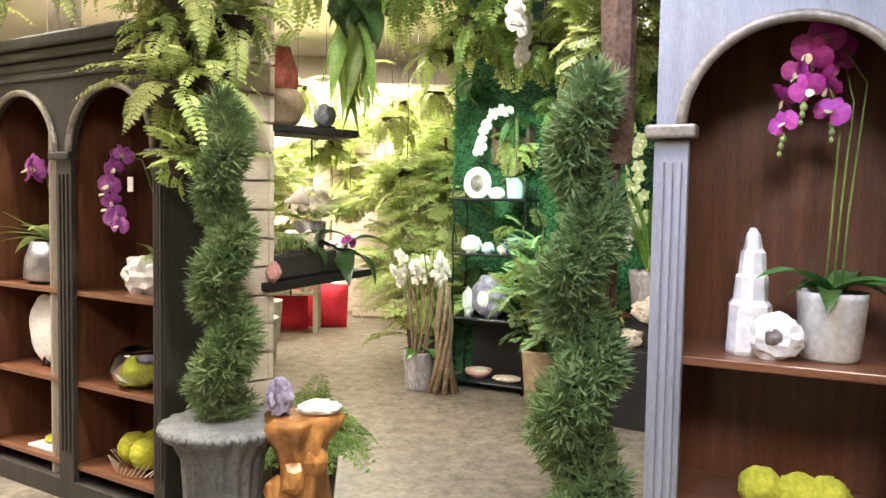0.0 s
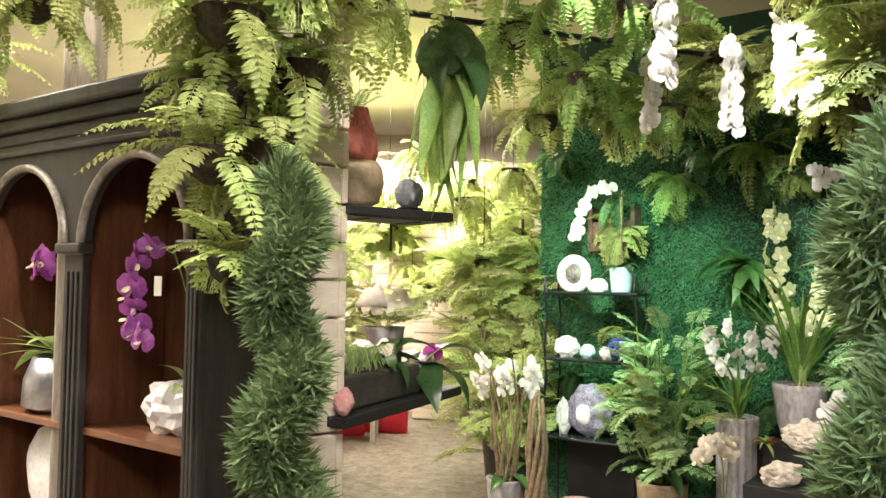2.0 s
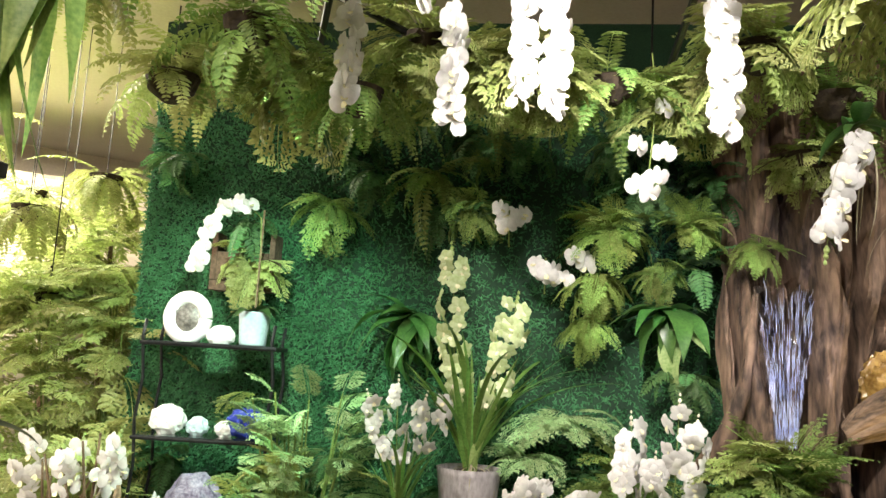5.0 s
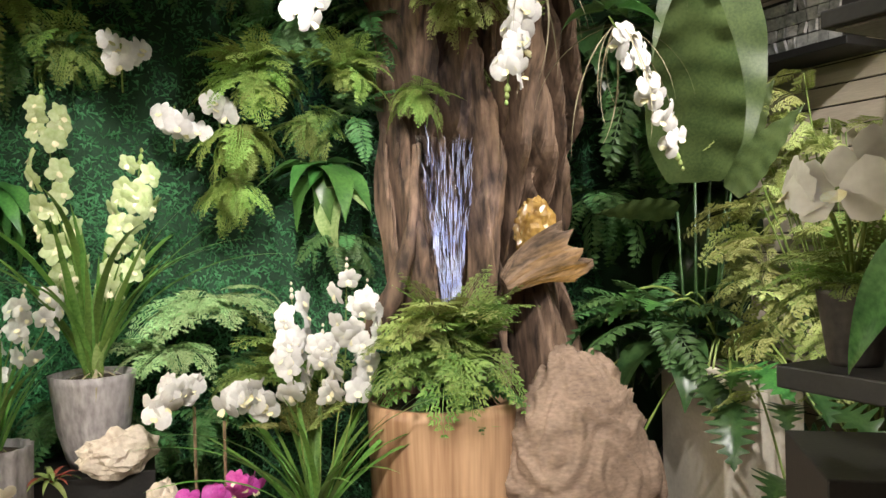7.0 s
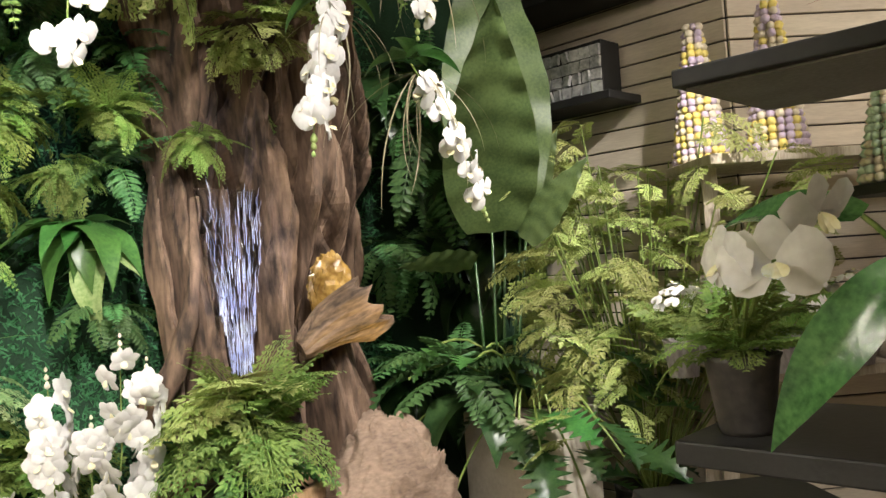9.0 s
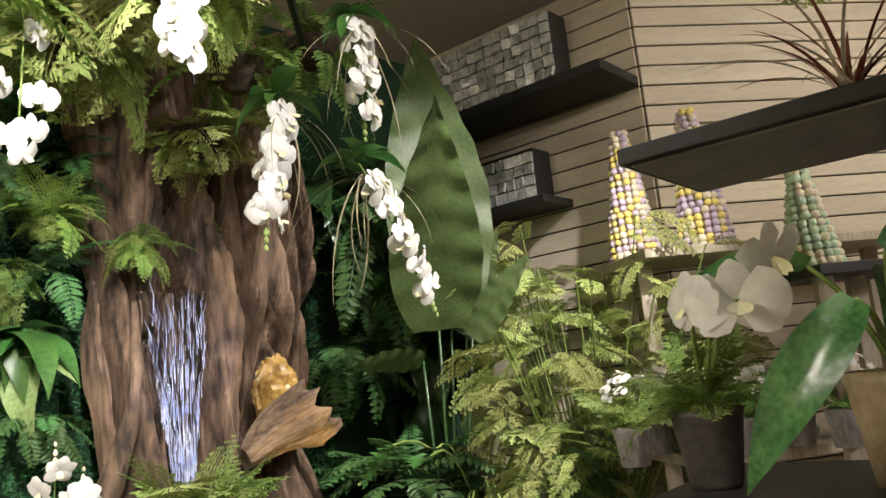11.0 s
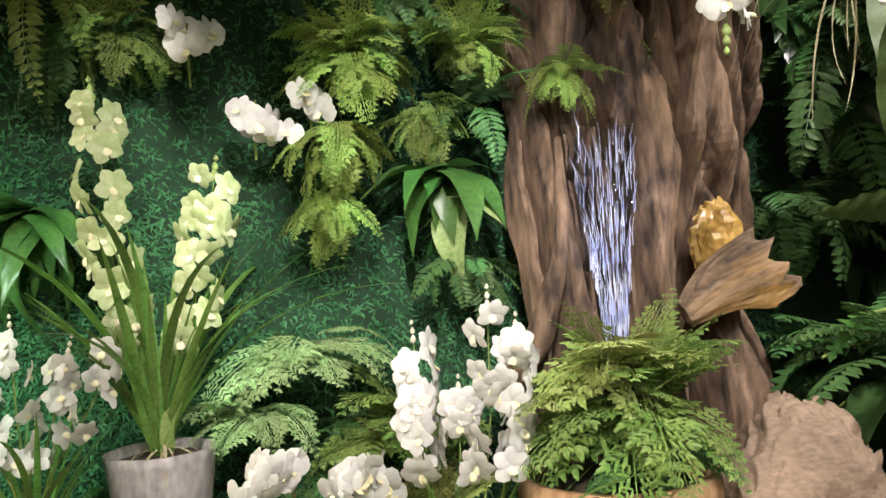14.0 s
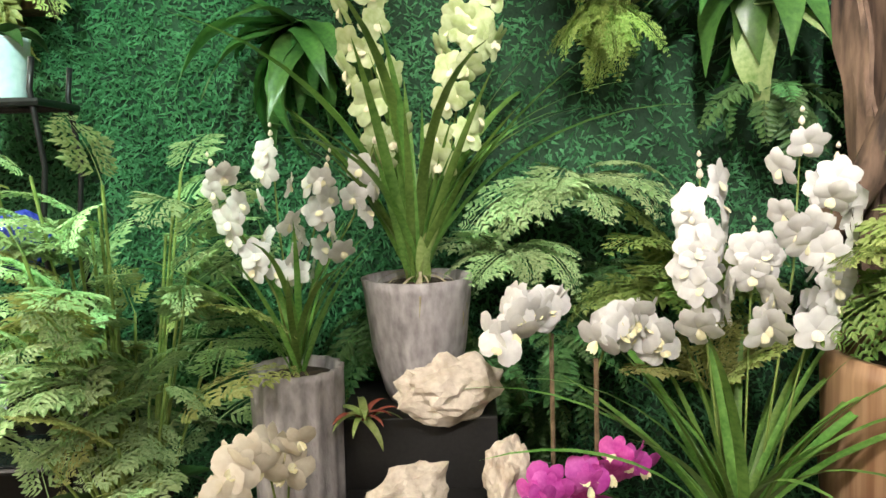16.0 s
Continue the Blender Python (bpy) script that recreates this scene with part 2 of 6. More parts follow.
GLASS = glassy("clear glass", (0.92, 0.96, 0.94), 0.04, 1.0)
SMOKED = glassy("smoked glass", (0.05, 0.07, 0.07), 0.08, 0.6)
WATER = glassy("running water", (0.86, 0.88, 0.96), 0.06, 1.0)
FOAM = material("water threads", (0.36, 0.42, 0.76), (0.80, 0.85, 1.0), 9.0, 0.15, 0, 0.3, 30.0, spec=0.8)
MIRRORED = material("mirrored mosaic", (0.40, 0.41, 0.40), (0.85, 0.85, 0.83), 20.0, 0.18, 0.35, 0.9, 55.0)
GOLDGLASS = material("amber glass", (0.16, 0.085, 0.02), (0.46, 0.29, 0.08), 14.0, 0.15, 0, 0.9, 40.0, coat=0.5)

# ---- mesh helpers ----


def mesh_of(bm, name, mats, smooth=False):
    me = bpy.data.meshes.new(name)
    bm.to_mesh(me)
    bm.free()
    for m in mats if isinstance(mats, (list, tuple)) else (mats,):
        me.materials.append(m)
    if smooth:
        me.polygons.foreach_set("use_smooth", [True] * len(me.polygons))
    return me


def piece(name, me, parent=None, m=None):
    ob = new(name, me)
    ob.parent = parent
    if m is not None:
        ob.matrix_basis = m
    return ob


def part(name, bm, mat, parent=None, label="", smooth=False, m=None):
    ob = piece(name, mesh_of(bm, name, mat, smooth), parent, m)
    if label:
        ob["label"] = label
    return ob


def thing(name, m, label, category, group="", kind=""):
    ob = new(name)
    ob.empty_display_size = 0.05
    ob.matrix_basis = m if isinstance(m, Matrix) else pose(*m)
    return tagged(ob, label, category, group, kind)


def box(bm, x0, y0, z0, x1, y1, z1, bevel=0.0):
    r = bmesh.ops.create_cube(bm, size=1.0, matrix=Matrix.LocRotScale(((x0 + x1) / 2, (y0 + y1) / 2, (z0 + z1) / 2), None, (x1 - x0, y1 - y0, z1 - z0)))
    if bevel:
        edges = list({e for v in r["verts"] for e in v.link_edges})
        bmesh.ops.bevel(bm, geom=edges, offset=bevel, segments=2, affect="EDGES", profile=0.5)
    return bm


def boxed(*a, bevel=0.004):
    return box(bmesh.new(), *a, bevel)


def lathe(profile, seg=28, wobble=0.0, flutes=0, depth=0.0, bm=None):
    bm = bm or bmesh.new()
    rings = []
    for r, z in profile:
        ring = []
        for i in range(seg):
            a = 2 * math.pi * i / seg
            k = 1 + wobble * noise.noise((math.cos(a) * 2, math.sin(a) * 2, z * 9)) + (depth * math.cos(flutes * a) if flutes else 0)
            ring.append(bm.verts.new((r * k * math.cos(a), r * k * math.sin(a), z)))
        rings.append(ring)
    for lo, hi in zip(rings, rings[1:]):
        for i in range(seg):
            bm.faces.new((lo[i], lo[(i + 1) % seg], hi[(i + 1) % seg], hi[i]))
    bm.faces.new(rings[0][::-1])
    bm.faces.new(rings[-1])
    return bm


def tube(bm, pts, r0, r1=None, seg=6):
    r1 = r0 if r1 is None else r1
    pts = [Vector(p) for p in pts]
    rings = []
    for i, p in enumerate(pts):
        d = (pts[min(i + 1, len(pts) - 1)] - pts[max(i - 1, 0)]).normalized()
        s = d.cross(Vector((0.31, 0.17, 0.93)))
        s = s.normalized() if s.length > 0.05 else d.cross(Vector((1, 0, 0))).normalized()
        u = s.cross(d)
        r = r0 + (r1 - r0) * i / (len(pts) - 1)
        rings.append([bm.verts.new(p + r * (math.cos(2 * math.pi * k / seg) * s + math.sin(2 * math.pi * k / seg) * u)) for k in range(seg)])
    for lo, hi in zip(rings, rings[1:]):
        for k in range(seg):
            bm.faces.new((lo[k], lo[(k + 1) % seg], hi[(k + 1) % seg], hi[k]))
    bm.faces.new(rings[0][::-1])
    bm.faces.new(rings[-1])
    return bm


def arc_points(start, end, rise, n=10):
    a, b = Vector(start), Vector(end)
    return [a.lerp(b, i / n) + Vector((0, 0, rise * math.sin(math.pi * i / n))) for i in range(n + 1)]


def lump(r, sx=1, sy=1, sz=1, rough=0.25, freq=2.2, sub=3, seed=0.0):
    bm = bmesh.new()
    bmesh.ops.create_icosphere(bm, subdivisions=sub, radius=1.0)
    for v in bm.verts:
        c = v.co.copy()
        k = 1 + rough * noise.fractal(c * freq + Vector((seed, seed * 1.7, 0)), 1.0, 2.0, 3)
        v.co = Vector((c.x * sx, c.y * sy, c.z * sz)) * (r * k)
    return bm


# ---- foliage ----
rnd = random.Random(7)


def spine(s, length, bend):
    """Place and slope along an arc of that length that sinks by bend degrees."""
    b = radians(bend)
    if abs(b) < 1e-3:
        return s * length, 0.0, 0.0
    return length * math.sin(b * s) / b, -length * (1 - math.cos(b * s)) / b, b * s


def frond(length, width, n, bend, lacy=False, mat=FERN_G, seed=1):
    r = random.Random(seed)
    bm = bmesh.new()
    prev = None
    for i in range(9):
        x, z, _ = spine(i / 8, length, bend)
        w = 0.0035 * (1 - 0.8 * i / 8)
        cur = (bm.verts.new((x, -w, z)), bm.verts.new((x, w, z)))
        if prev:
            bm.faces.new((prev[0], cur[0], cur[1], prev[1]))
        prev = cur

    def leaflet(p, along, side, up, ln, wd):
        tip = p + along * ln - up * ln * 0.12
        m1, m2 = p + along * ln * 0.35, p + along * ln * 0.7
        vs = [p, m1 + side * wd, m2 + side * wd * 0.75, tip, m2 - side * wd * 0.75, m1 - side * wd]
        mid = bm.verts.new(p + along * ln * 0.5 - up * wd * 0.35)
        vs = [bm.verts.new(v) for v in vs]
        for k in range(6):
            bm.faces.new((vs[k], vs[(k + 1) % 6], mid))

    for i in range(n):
        s = 0.1 + 0.9 * (i + 0.5) / n
        x, z, a = spine(s, length, bend)
        fwd, up = Vector((math.cos(a), 0, -math.sin(a))), Vector((math.sin(a), 0, math.cos(a)))
        taper = math.sin(math.pi * min(1, 0.16 + 0.84 * s) ** 0.85) ** 0.7 if s < 0.98 else 0.12
        for sd in (1, -1):
            ln = width * taper * r.uniform(0.85, 1.1)
            along = (Vector((0, sd, 0)) + fwd * r.uniform(0.3, 0.6) - up * r.uniform(0.0, 0.3)).normalized()
            side = along.cross(up).normalized()
            p = Vector((x, 0, z))
            if lacy and ln > 0.02:
                for k in range(3):
                    q = p + along * ln * (0.14 + 0.25 * k)
                    for s2 in (1, -1):
                        leaflet(q, (along * 0.75 + side * s2 * 0.65).normalized(), side, up, ln * (0.50 - 0.09 * k), ln * 0.095)
                leaflet(p + along * ln * 0.70, along, side, up, ln * 0.42, ln * 0.10)
            else:
                leaflet(p, along, side, up, ln, min(0.5 * length * 0.9 / n, ln * 0.3))
    return mesh_of(bm, "frond", mat)


def fronds(mat, length, width, n, bends, lacy=False):
    return [frond(length * (0.85 + 0.15 * k), width, n, b, lacy, mat, k + n) for k, b in enumerate(bends)]


HANG_Y = fronds(FERN_Y, 0.46, 0.075, 17, (120, 95, 70))
HANG_G = fronds(FERN_G, 0.42, 0.065, 17, (125, 95, 70))
HANG_L = fronds(FERN_Y, 0.42, 0.15, 11, (100, 75, 50), True)
UP_L = fronds(FERN_Y, 0.60, 0.17, 11, (60, 40, 80), True)
UP_B = fronds(FERN_B, 0.50, 0.16, 10, (60, 40, 80), True)
UP_G = fronds(FERN_G, 0.36, 0.10, 12, (70, 45, 95), True)
WALL_G = fronds(FERN_G, 0.34, 0.085, 12, (75, 100, 50), True)
# same fronds as WALL_G, in the colour with light painted in
WALL_G_LIT = fronds(FERN_G_LIT, 0.34, 0.085, 12, (75, 100, 50), True)
WALL_D = fronds(FERN_D, 0.36, 0.08, 14, (75, 100, 50))
WALL_B = fronds(FERN_B, 0.36, 0.09, 12, (75, 40, 100), True)


def rosette(name, at, meshes, n, low, high, label, category="fern", face=None, spread=360.0, size=1.0, group="", parts="frond", pot=None):
    """Fronds round a crown; face: heading in degrees of the middle of the spread."""
    t = thing(name, (at[0], at[1], at[2]), label, category, group)
    for i in range(n):
        az = (face if face is not None else 0) + spread * ((i + rnd.uniform(-0.3, 0.3)) / n - 0.5)
        el = rnd.uniform(low, high)
        k = size * rnd.uniform(0.75, 1.15)
        m = pose(rnd.uniform(-0.02, 0.02), rnd.uniform(-0.02, 0.02), rnd.uniform(-0.02, 0.02), rnd.uniform(-25, 25), -el, az) @ Matrix.Scale(k, 4)
        piece(parts, rnd.choice(meshes), t, m)
    return t


def blade(length, width, bend, mat, wave=0.0, tip=1.4, fold=0.25, seg=10, name="leaf", pleat=0, lobes=0):
    """A single leaf along x: narrow for straps, wide for broad leaves."""
    bm = bmesh.new()
    rows = []
    cols = 6 if width > 0.03 else 2
    nseg = 3 * seg if (pleat or lobes) else seg
    for i in range(nseg + 1):
        s = i / nseg
        x, z, a = spine(s, length, bend)
        up = Vector((math.sin(a), 0, math.cos(a)))
        w = width * max(0.02, math.sin(math.pi * min(1, 0.07 + 0.93 * s) ** (1 / tip))) if width > 0.03 else width * min(1, 3 * s + 0.5) * (1 - s ** 3)
        if lobes:
            w *= 0.35 + 0.65 * (0.5 + 0.5 * math.cos(2 * math.pi * lobes * s)) if s < 0.92 else 0.8
        row = []
        for j in range(cols + 1):
            u = 2 * j / cols - 1
            lift = fold * abs(u) * w + wave * w * math.sin(9 * s + 2.5 * u) * abs(u) + (0.012 * pleat * math.sin(40 * s + 4 * abs(u)) * abs(u))
            row.append(bm.verts.new(Vector((x + (0.25 * w * abs(u) if lobes else 0), u * w, z)) + up * lift))
        rows.append(row)
    for lo, hi in zip(rows, rows[1:]):
        for j in range(cols):
            bm.faces.new((lo[j], hi[j], hi[j + 1], lo[j + 1]))
    return mesh_of(bm, name, mat, True)


STRAPS = [blade(0.60, 0.012, 40, STRAP), blade(0.78, 0.013, 75, STRAP), blade(0.5, 0.011, 22, STRAP)]
BROADS = [blade(0.30, 0.058, 70, LEAF_G, 0.12), blade(0.34, 0.066, 95, LEAF_G, 0.12), blade(0.26, 0.055, 40, LEAF_G, 0.15)]
PALES = [blade(0.28, 0.05, 80, LEAF_P, 0.12), blade(0.24, 0.046, 50, LEAF_P, 0.15)]
TONGUES = [blade(0.34, 0.042, 75, LEAF_G, 0.30, 1.7, 0.12, 18), blade(0.38, 0.046, 100, LEAF_G, 0.34, 1.7, 0.12, 18), blade(0.30, 0.038, 50, LEAF_G, 0.28, 1.7, 0.12, 18)]
LONGBROADS = [blade(0.30, 0.056, 85, LEAF_G, 0.16, 1.9, 0.10, 16), blade(0.26, 0.052, 55, LEAF_G, 0.18, 1.9, 0.10, 16), blade(0.22, 0.05, 30, LEAF_G, 0.2, 1.9, 0.1, 16)]
LONGPALES = [blade(0.30, 0.052, 70, LEAF_S, 0.24, 1.8, 0.10, 18), blade(0.24, 0.046, 45, LEAF_S, 0.24, 1.8, 0.10, 18)]
DARKS = [blade(0.30, 0.06, 70, LEAF_K, 0.12), blade(0.36, 0.07, 95, LEAF_K, 0.1)]
SPLITS = [blade(0.36, 0.12, 45, LEAF_K, 0.05, 1.2, 0.2, 16, lobes=8), blade(0.32, 0.11, 65, LEAF_K, 0.05, 1.2, 0.2, 16, lobes=7), blade(0.34, 0.11, 30, LEAF_G, 0.06, 1.2, 0.2, 16, lobes=8)]
ORCHIDLEAF = [blade(0.22, 0.04, 70, LEAF_G, 0.03), blade(0.18, 0.036, 95, LEAF_G, 0.03)]


def petal(bm, ang, ln, wd, lift, slot, dish=0.15, point=0.0):
    """One petal in the plane yz round the origin; the flower looks along +x."""
    d = Vector((0, math.cos(ang), math.sin(ang)))
    t = Vector((0, -math.sin(ang), math.cos(ang)))
    rim = [(0.0, 0.10), (0.25, 0.62), (0.55, 1.0), (0.82, 0.80 - 0.35 * point), (1.0, 0.25 - 0.22 * point)]
    rows = []
    for s, w in rim:
        c = d * (ln * s) + Vector((lift * s - dish * ln * s * s, 0, 0))
        rows.append([bm.verts.new(c + t * (wd * w * u) + Vector((-abs(u) * wd * 0.18 + 0.1 * wd * u, 0, 0))) for u in (-1, 0, 1)])
    for lo, hi in zip(rows, rows[1:]):
        for j in range(2):
            f = bm.faces.new((lo[j], lo[j + 1], hi[j + 1], hi[j]))
            f.material_index = slot


def moth_flower(r, mat, heart=HEART):
    bm = bmesh.new()
    for a in (90, 215, 325):
        petal(bm, radians(a), r * 0.95, r * 0.36, 0.0, 0, 0.2, 0.3)
    for a in (8, 172):
        petal(bm, radians(a), r * 1.05, r * 0.62, r * 0.18, 0, 0.25)
    for a in (240, 270, 300):
        petal(bm, radians(a), r * 0.36, r * 0.15, r * 0.35, 1, -0.3)
    return mesh_of(bm, "flower", [mat, heart], True)


def boat_flower(r, mat, heart=HEART):
    bm = bmesh.new()
    for a in (90, 25, 155, 225, 315):
        petal(bm, radians(a), r * 1.0, r * 0.45, r * 0.26, 0, 0.30, 0.28)
    for a in (250, 270, 290):
        petal(bm, radians(a), r * 0.42, r * 0.15, r * 0.4, 1, 0.35)
    return mesh_of(bm, "flower", [mat, heart], True)


def bud_mesh(r, mat):
    return mesh_of(lathe([(0.15 * r, -r), (0.75 * r, -0.5 * r), (0.8 * r, 0.2 * r), (0.25 * r, 1.2 * r)], 7), "bud", mat, True)


MOTH_W, MOTH_C, MOTH_M, MOTH_V = (moth_flower(0.05, m) for m in (PETAL_W, PETAL_C, PETAL_M, PETAL_V))
MOTH_S = moth_flower(0.036, PETAL_W)
BOAT_W, BOAT_G = boat_flower(0.046, PETAL_W), boat_flower(0.046, PETAL_G)
BUD_W, BUD_G, BUD_M = bud_mesh(0.010, PETAL_C), bud_mesh(0.013, LEAF_P), bud_mesh(0.013, PETAL_M)


def spray(parent, pts, flower, start, n, face, bud=None, jitter=25, size=1.0, two=True, out=0.025):
    """A flower stem along pts, with n flowers from the share start to its tip, that look towards the heading face."""
    part("stem", tube(bmesh.new(), pts, 0.0035, 0.002, 5), STEM, parent, smooth=True)
    pts = [Vector(p) for p in pts]
    for i in range(n):
        s = (start + (1 - start) * (i + 0.5) / n) * (len(pts) - 1)
        k = min(int(s), len(pts) - 2)
        p = pts[k].lerp(pts[k + 1], s - k)
        head = face + rnd.uniform(-jitter, jitter) + (35 * (1 if i % 2 else -1) if two else 0)
        off = Vector((math.cos(radians(head)), math.sin(radians(head)), rnd.uniform(-0.3, 0.3))) * out * size
        kk = size * rnd.uniform(0.8, 1.12)
        m = Matrix.Translation(p + off) @ pose(0, 0, 0, rnd.uniform(-45, 45), rnd.uniform(-25, 40), head) @ Matrix.Scale(kk, 4)
        piece("flower", flower, parent, m)
    if bud:
        for i in range(3):
            p = pts[-1] + (pts[-1] - pts[-2]).normalized() * 0.022 * (i + 0.5) * size
            piece("bud", bud, parent, Matrix.Translation(p) @ Matrix.Scale(size * (1 - 0.2 * i), 4))


def pot_part(parent, profile, mat, label="", z=0.0, flutes=0, depth=0.0, wobble=0.0, name="pot", at=(0, 0)):
    top_r, top_z = profile[-1]
    inner = [(top_r * 0.9, top_z), (top_r * 0.86, top_z - 0.03)]
    p = part(name, lathe(profile + inner, 96 if flutes else 32, wobble, flutes, depth), mat, parent, label, True, pose(at[0], at[1], z))
    part("soil", lathe([(top_r * 0.5, top_z - 0.035), (top_r * 0.87, top_z - 0.028), (top_r * 0.5, top_z - 0.015)], 20, 0.1), SOIL, parent, "", True, pose(at[0], at[1], z))
    return p


def clump(parent, meshes, n, low, high, at=(0, 0, 0), size=1.0, face=0, spread=360.0, name="leaf", tilt=15):
    for i in range(n):
        az = face + spread * ((i + rnd.uniform(-0.35, 0.35)) / n - 0.5)
        m = Matrix.Translation(at) @ pose(rnd.uniform(-0.015, 0.015), rnd.uniform(-0.015, 0.015), 0, rnd.uniform(-tilt, tilt), -rnd.uniform(low, high), az) @ Matrix.Scale(size * rnd.uniform(0.75, 1.15), 4)
        piece(name, rnd.choice(meshes), parent, m)

# ---- the place ----
# wall line of the planted moss wall
WALL_A, ALONG, OUT = Vector((0.95, 8.8, 0)), Vector((0.8036, -0.5952, 0)), Vector((-0.5952, -0.8036, 0))
WALL_YAW = math.degrees(math.atan2(ALONG.y, ALONG.x))
FACE = math.degrees(math.atan2(OUT.y, OUT.x))

tagged(part("floor", boxed(-7, -3, -0.1, 8, 14, 0, bevel=0), CONCRETE), "mottled grey-brown polished concrete shop floor", "floor", kind="structure")
tagged(part("ceiling", boxed(-7, -3, 3.6, 8, 14, 3.7, bevel=0), CEIL), "pale painted shop ceiling", "ceiling", kind="structure")
for name, a in (("wall_north", (-7, 14, 0, 8, 14.15, 3.6)), ("wall_south", (-7, -3.15, 0, 8, -3, 3.6)), ("wall_west", (-7.15, -3, 0, -7, 14, 3.6)), ("wall_east", (8, -3, 0, 8.15, 14, 3.6))):
    tagged(part(name, boxed(*a, bevel=0), PLASTER), "cream plaster shop wall", "wall", kind="structure")

wall_m = Matrix.Translation(WALL_A) @ pose(0, 0, 0, 0, 0, WALL_YAW)
moss_wall = tagged(part("wall_moss", boxed(0, 0, 0, 5.2, 0.12, 3.3, bevel=0.01), MOSS_SHADED, m=wall_m), "dark green artificial moss wall behind the plant display", "moss wall", kind="structure")


def moss_blades(length, height, count, seed):
    r = np.random.RandomState(seed)
    x, z = r.uniform(0.0, length, count), r.uniform(0.0, height, count)
    # fewer blades to the right and higher up, so the shaded backing darkens the wall
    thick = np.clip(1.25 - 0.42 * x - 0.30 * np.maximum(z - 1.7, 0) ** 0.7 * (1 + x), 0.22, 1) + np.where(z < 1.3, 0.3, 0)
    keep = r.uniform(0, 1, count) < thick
    x, z = x[keep], z[keep]
    count = len(x)
    a, ln = r.uniform(0, 2 * np.pi, count), r.uniform(0.016, 0.036, count)
    w = r.uniform(0.003, 0.0065, count)
    dx, dz = np.cos(a), np.sin(a)
    out = r.uniform(0.012, 0.035, count)
    p = np.stack([np.stack([x - dz * w, np.zeros(count), z + dx * w], 1), np.stack([x + dz * w, np.zeros(count), z - dx * w], 1), np.stack([x + dx * ln, -out, z + dz * ln], 1)], 1).reshape(-1, 3)
    me = bpy.data.meshes.new("moss")
    me.from_pydata(p.tolist(), [], np.arange(3 * count).reshape(-1, 3).tolist())
    me.materials.append(MOSS_BLADE)
    return me


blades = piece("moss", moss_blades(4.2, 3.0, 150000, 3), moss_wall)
tagged(blades, kind="stuff")


def on_wall(s, off, z):
    p = WALL_A + ALONG * s + OUT * off
    return (p.x, p.y, z)


# ---- arched bookcases ----


def arch_front(x0, x1, z0, z1, zcap, pil, thick, seg=18):
    """Face board with one round arch between x0 and x1 that springs at zcap."""
    bm = bmesh.new()
    cx, r = (x0 + x1) / 2, (x1 - x0) / 2 - pil
    ring = []
    for y in (0.0, thick):
        low = [bm.verts.new((cx - r * math.cos(math.pi * i / seg), y, zcap + r * math.sin(math.pi * i / seg))) for i in range(seg + 1)]
        high = [bm.verts.new((x0 + (x1 - x0) * i / seg, y, z1)) for i in range(seg + 1)]
        ring.append((low, high))
        for i in range(seg):
            bm.faces.new((low[i], low[i + 1], high[i + 1], high[i]))
        e0, e1 = bm.verts.new((x0, y, zcap)), bm.verts.new((x1, y, zcap))
        bm.faces.new((e0, low[0], high[0]))
        bm.faces.new((low[seg], e1, high[seg]))
    for i in range(seg):
        bm.faces.new((ring[0][0][i], ring[1][0][i], ring[1][0][i + 1], ring[0][0][i + 1]))
    bmesh.ops.recalc_face_normals(bm, faces=bm.faces)
    return bm


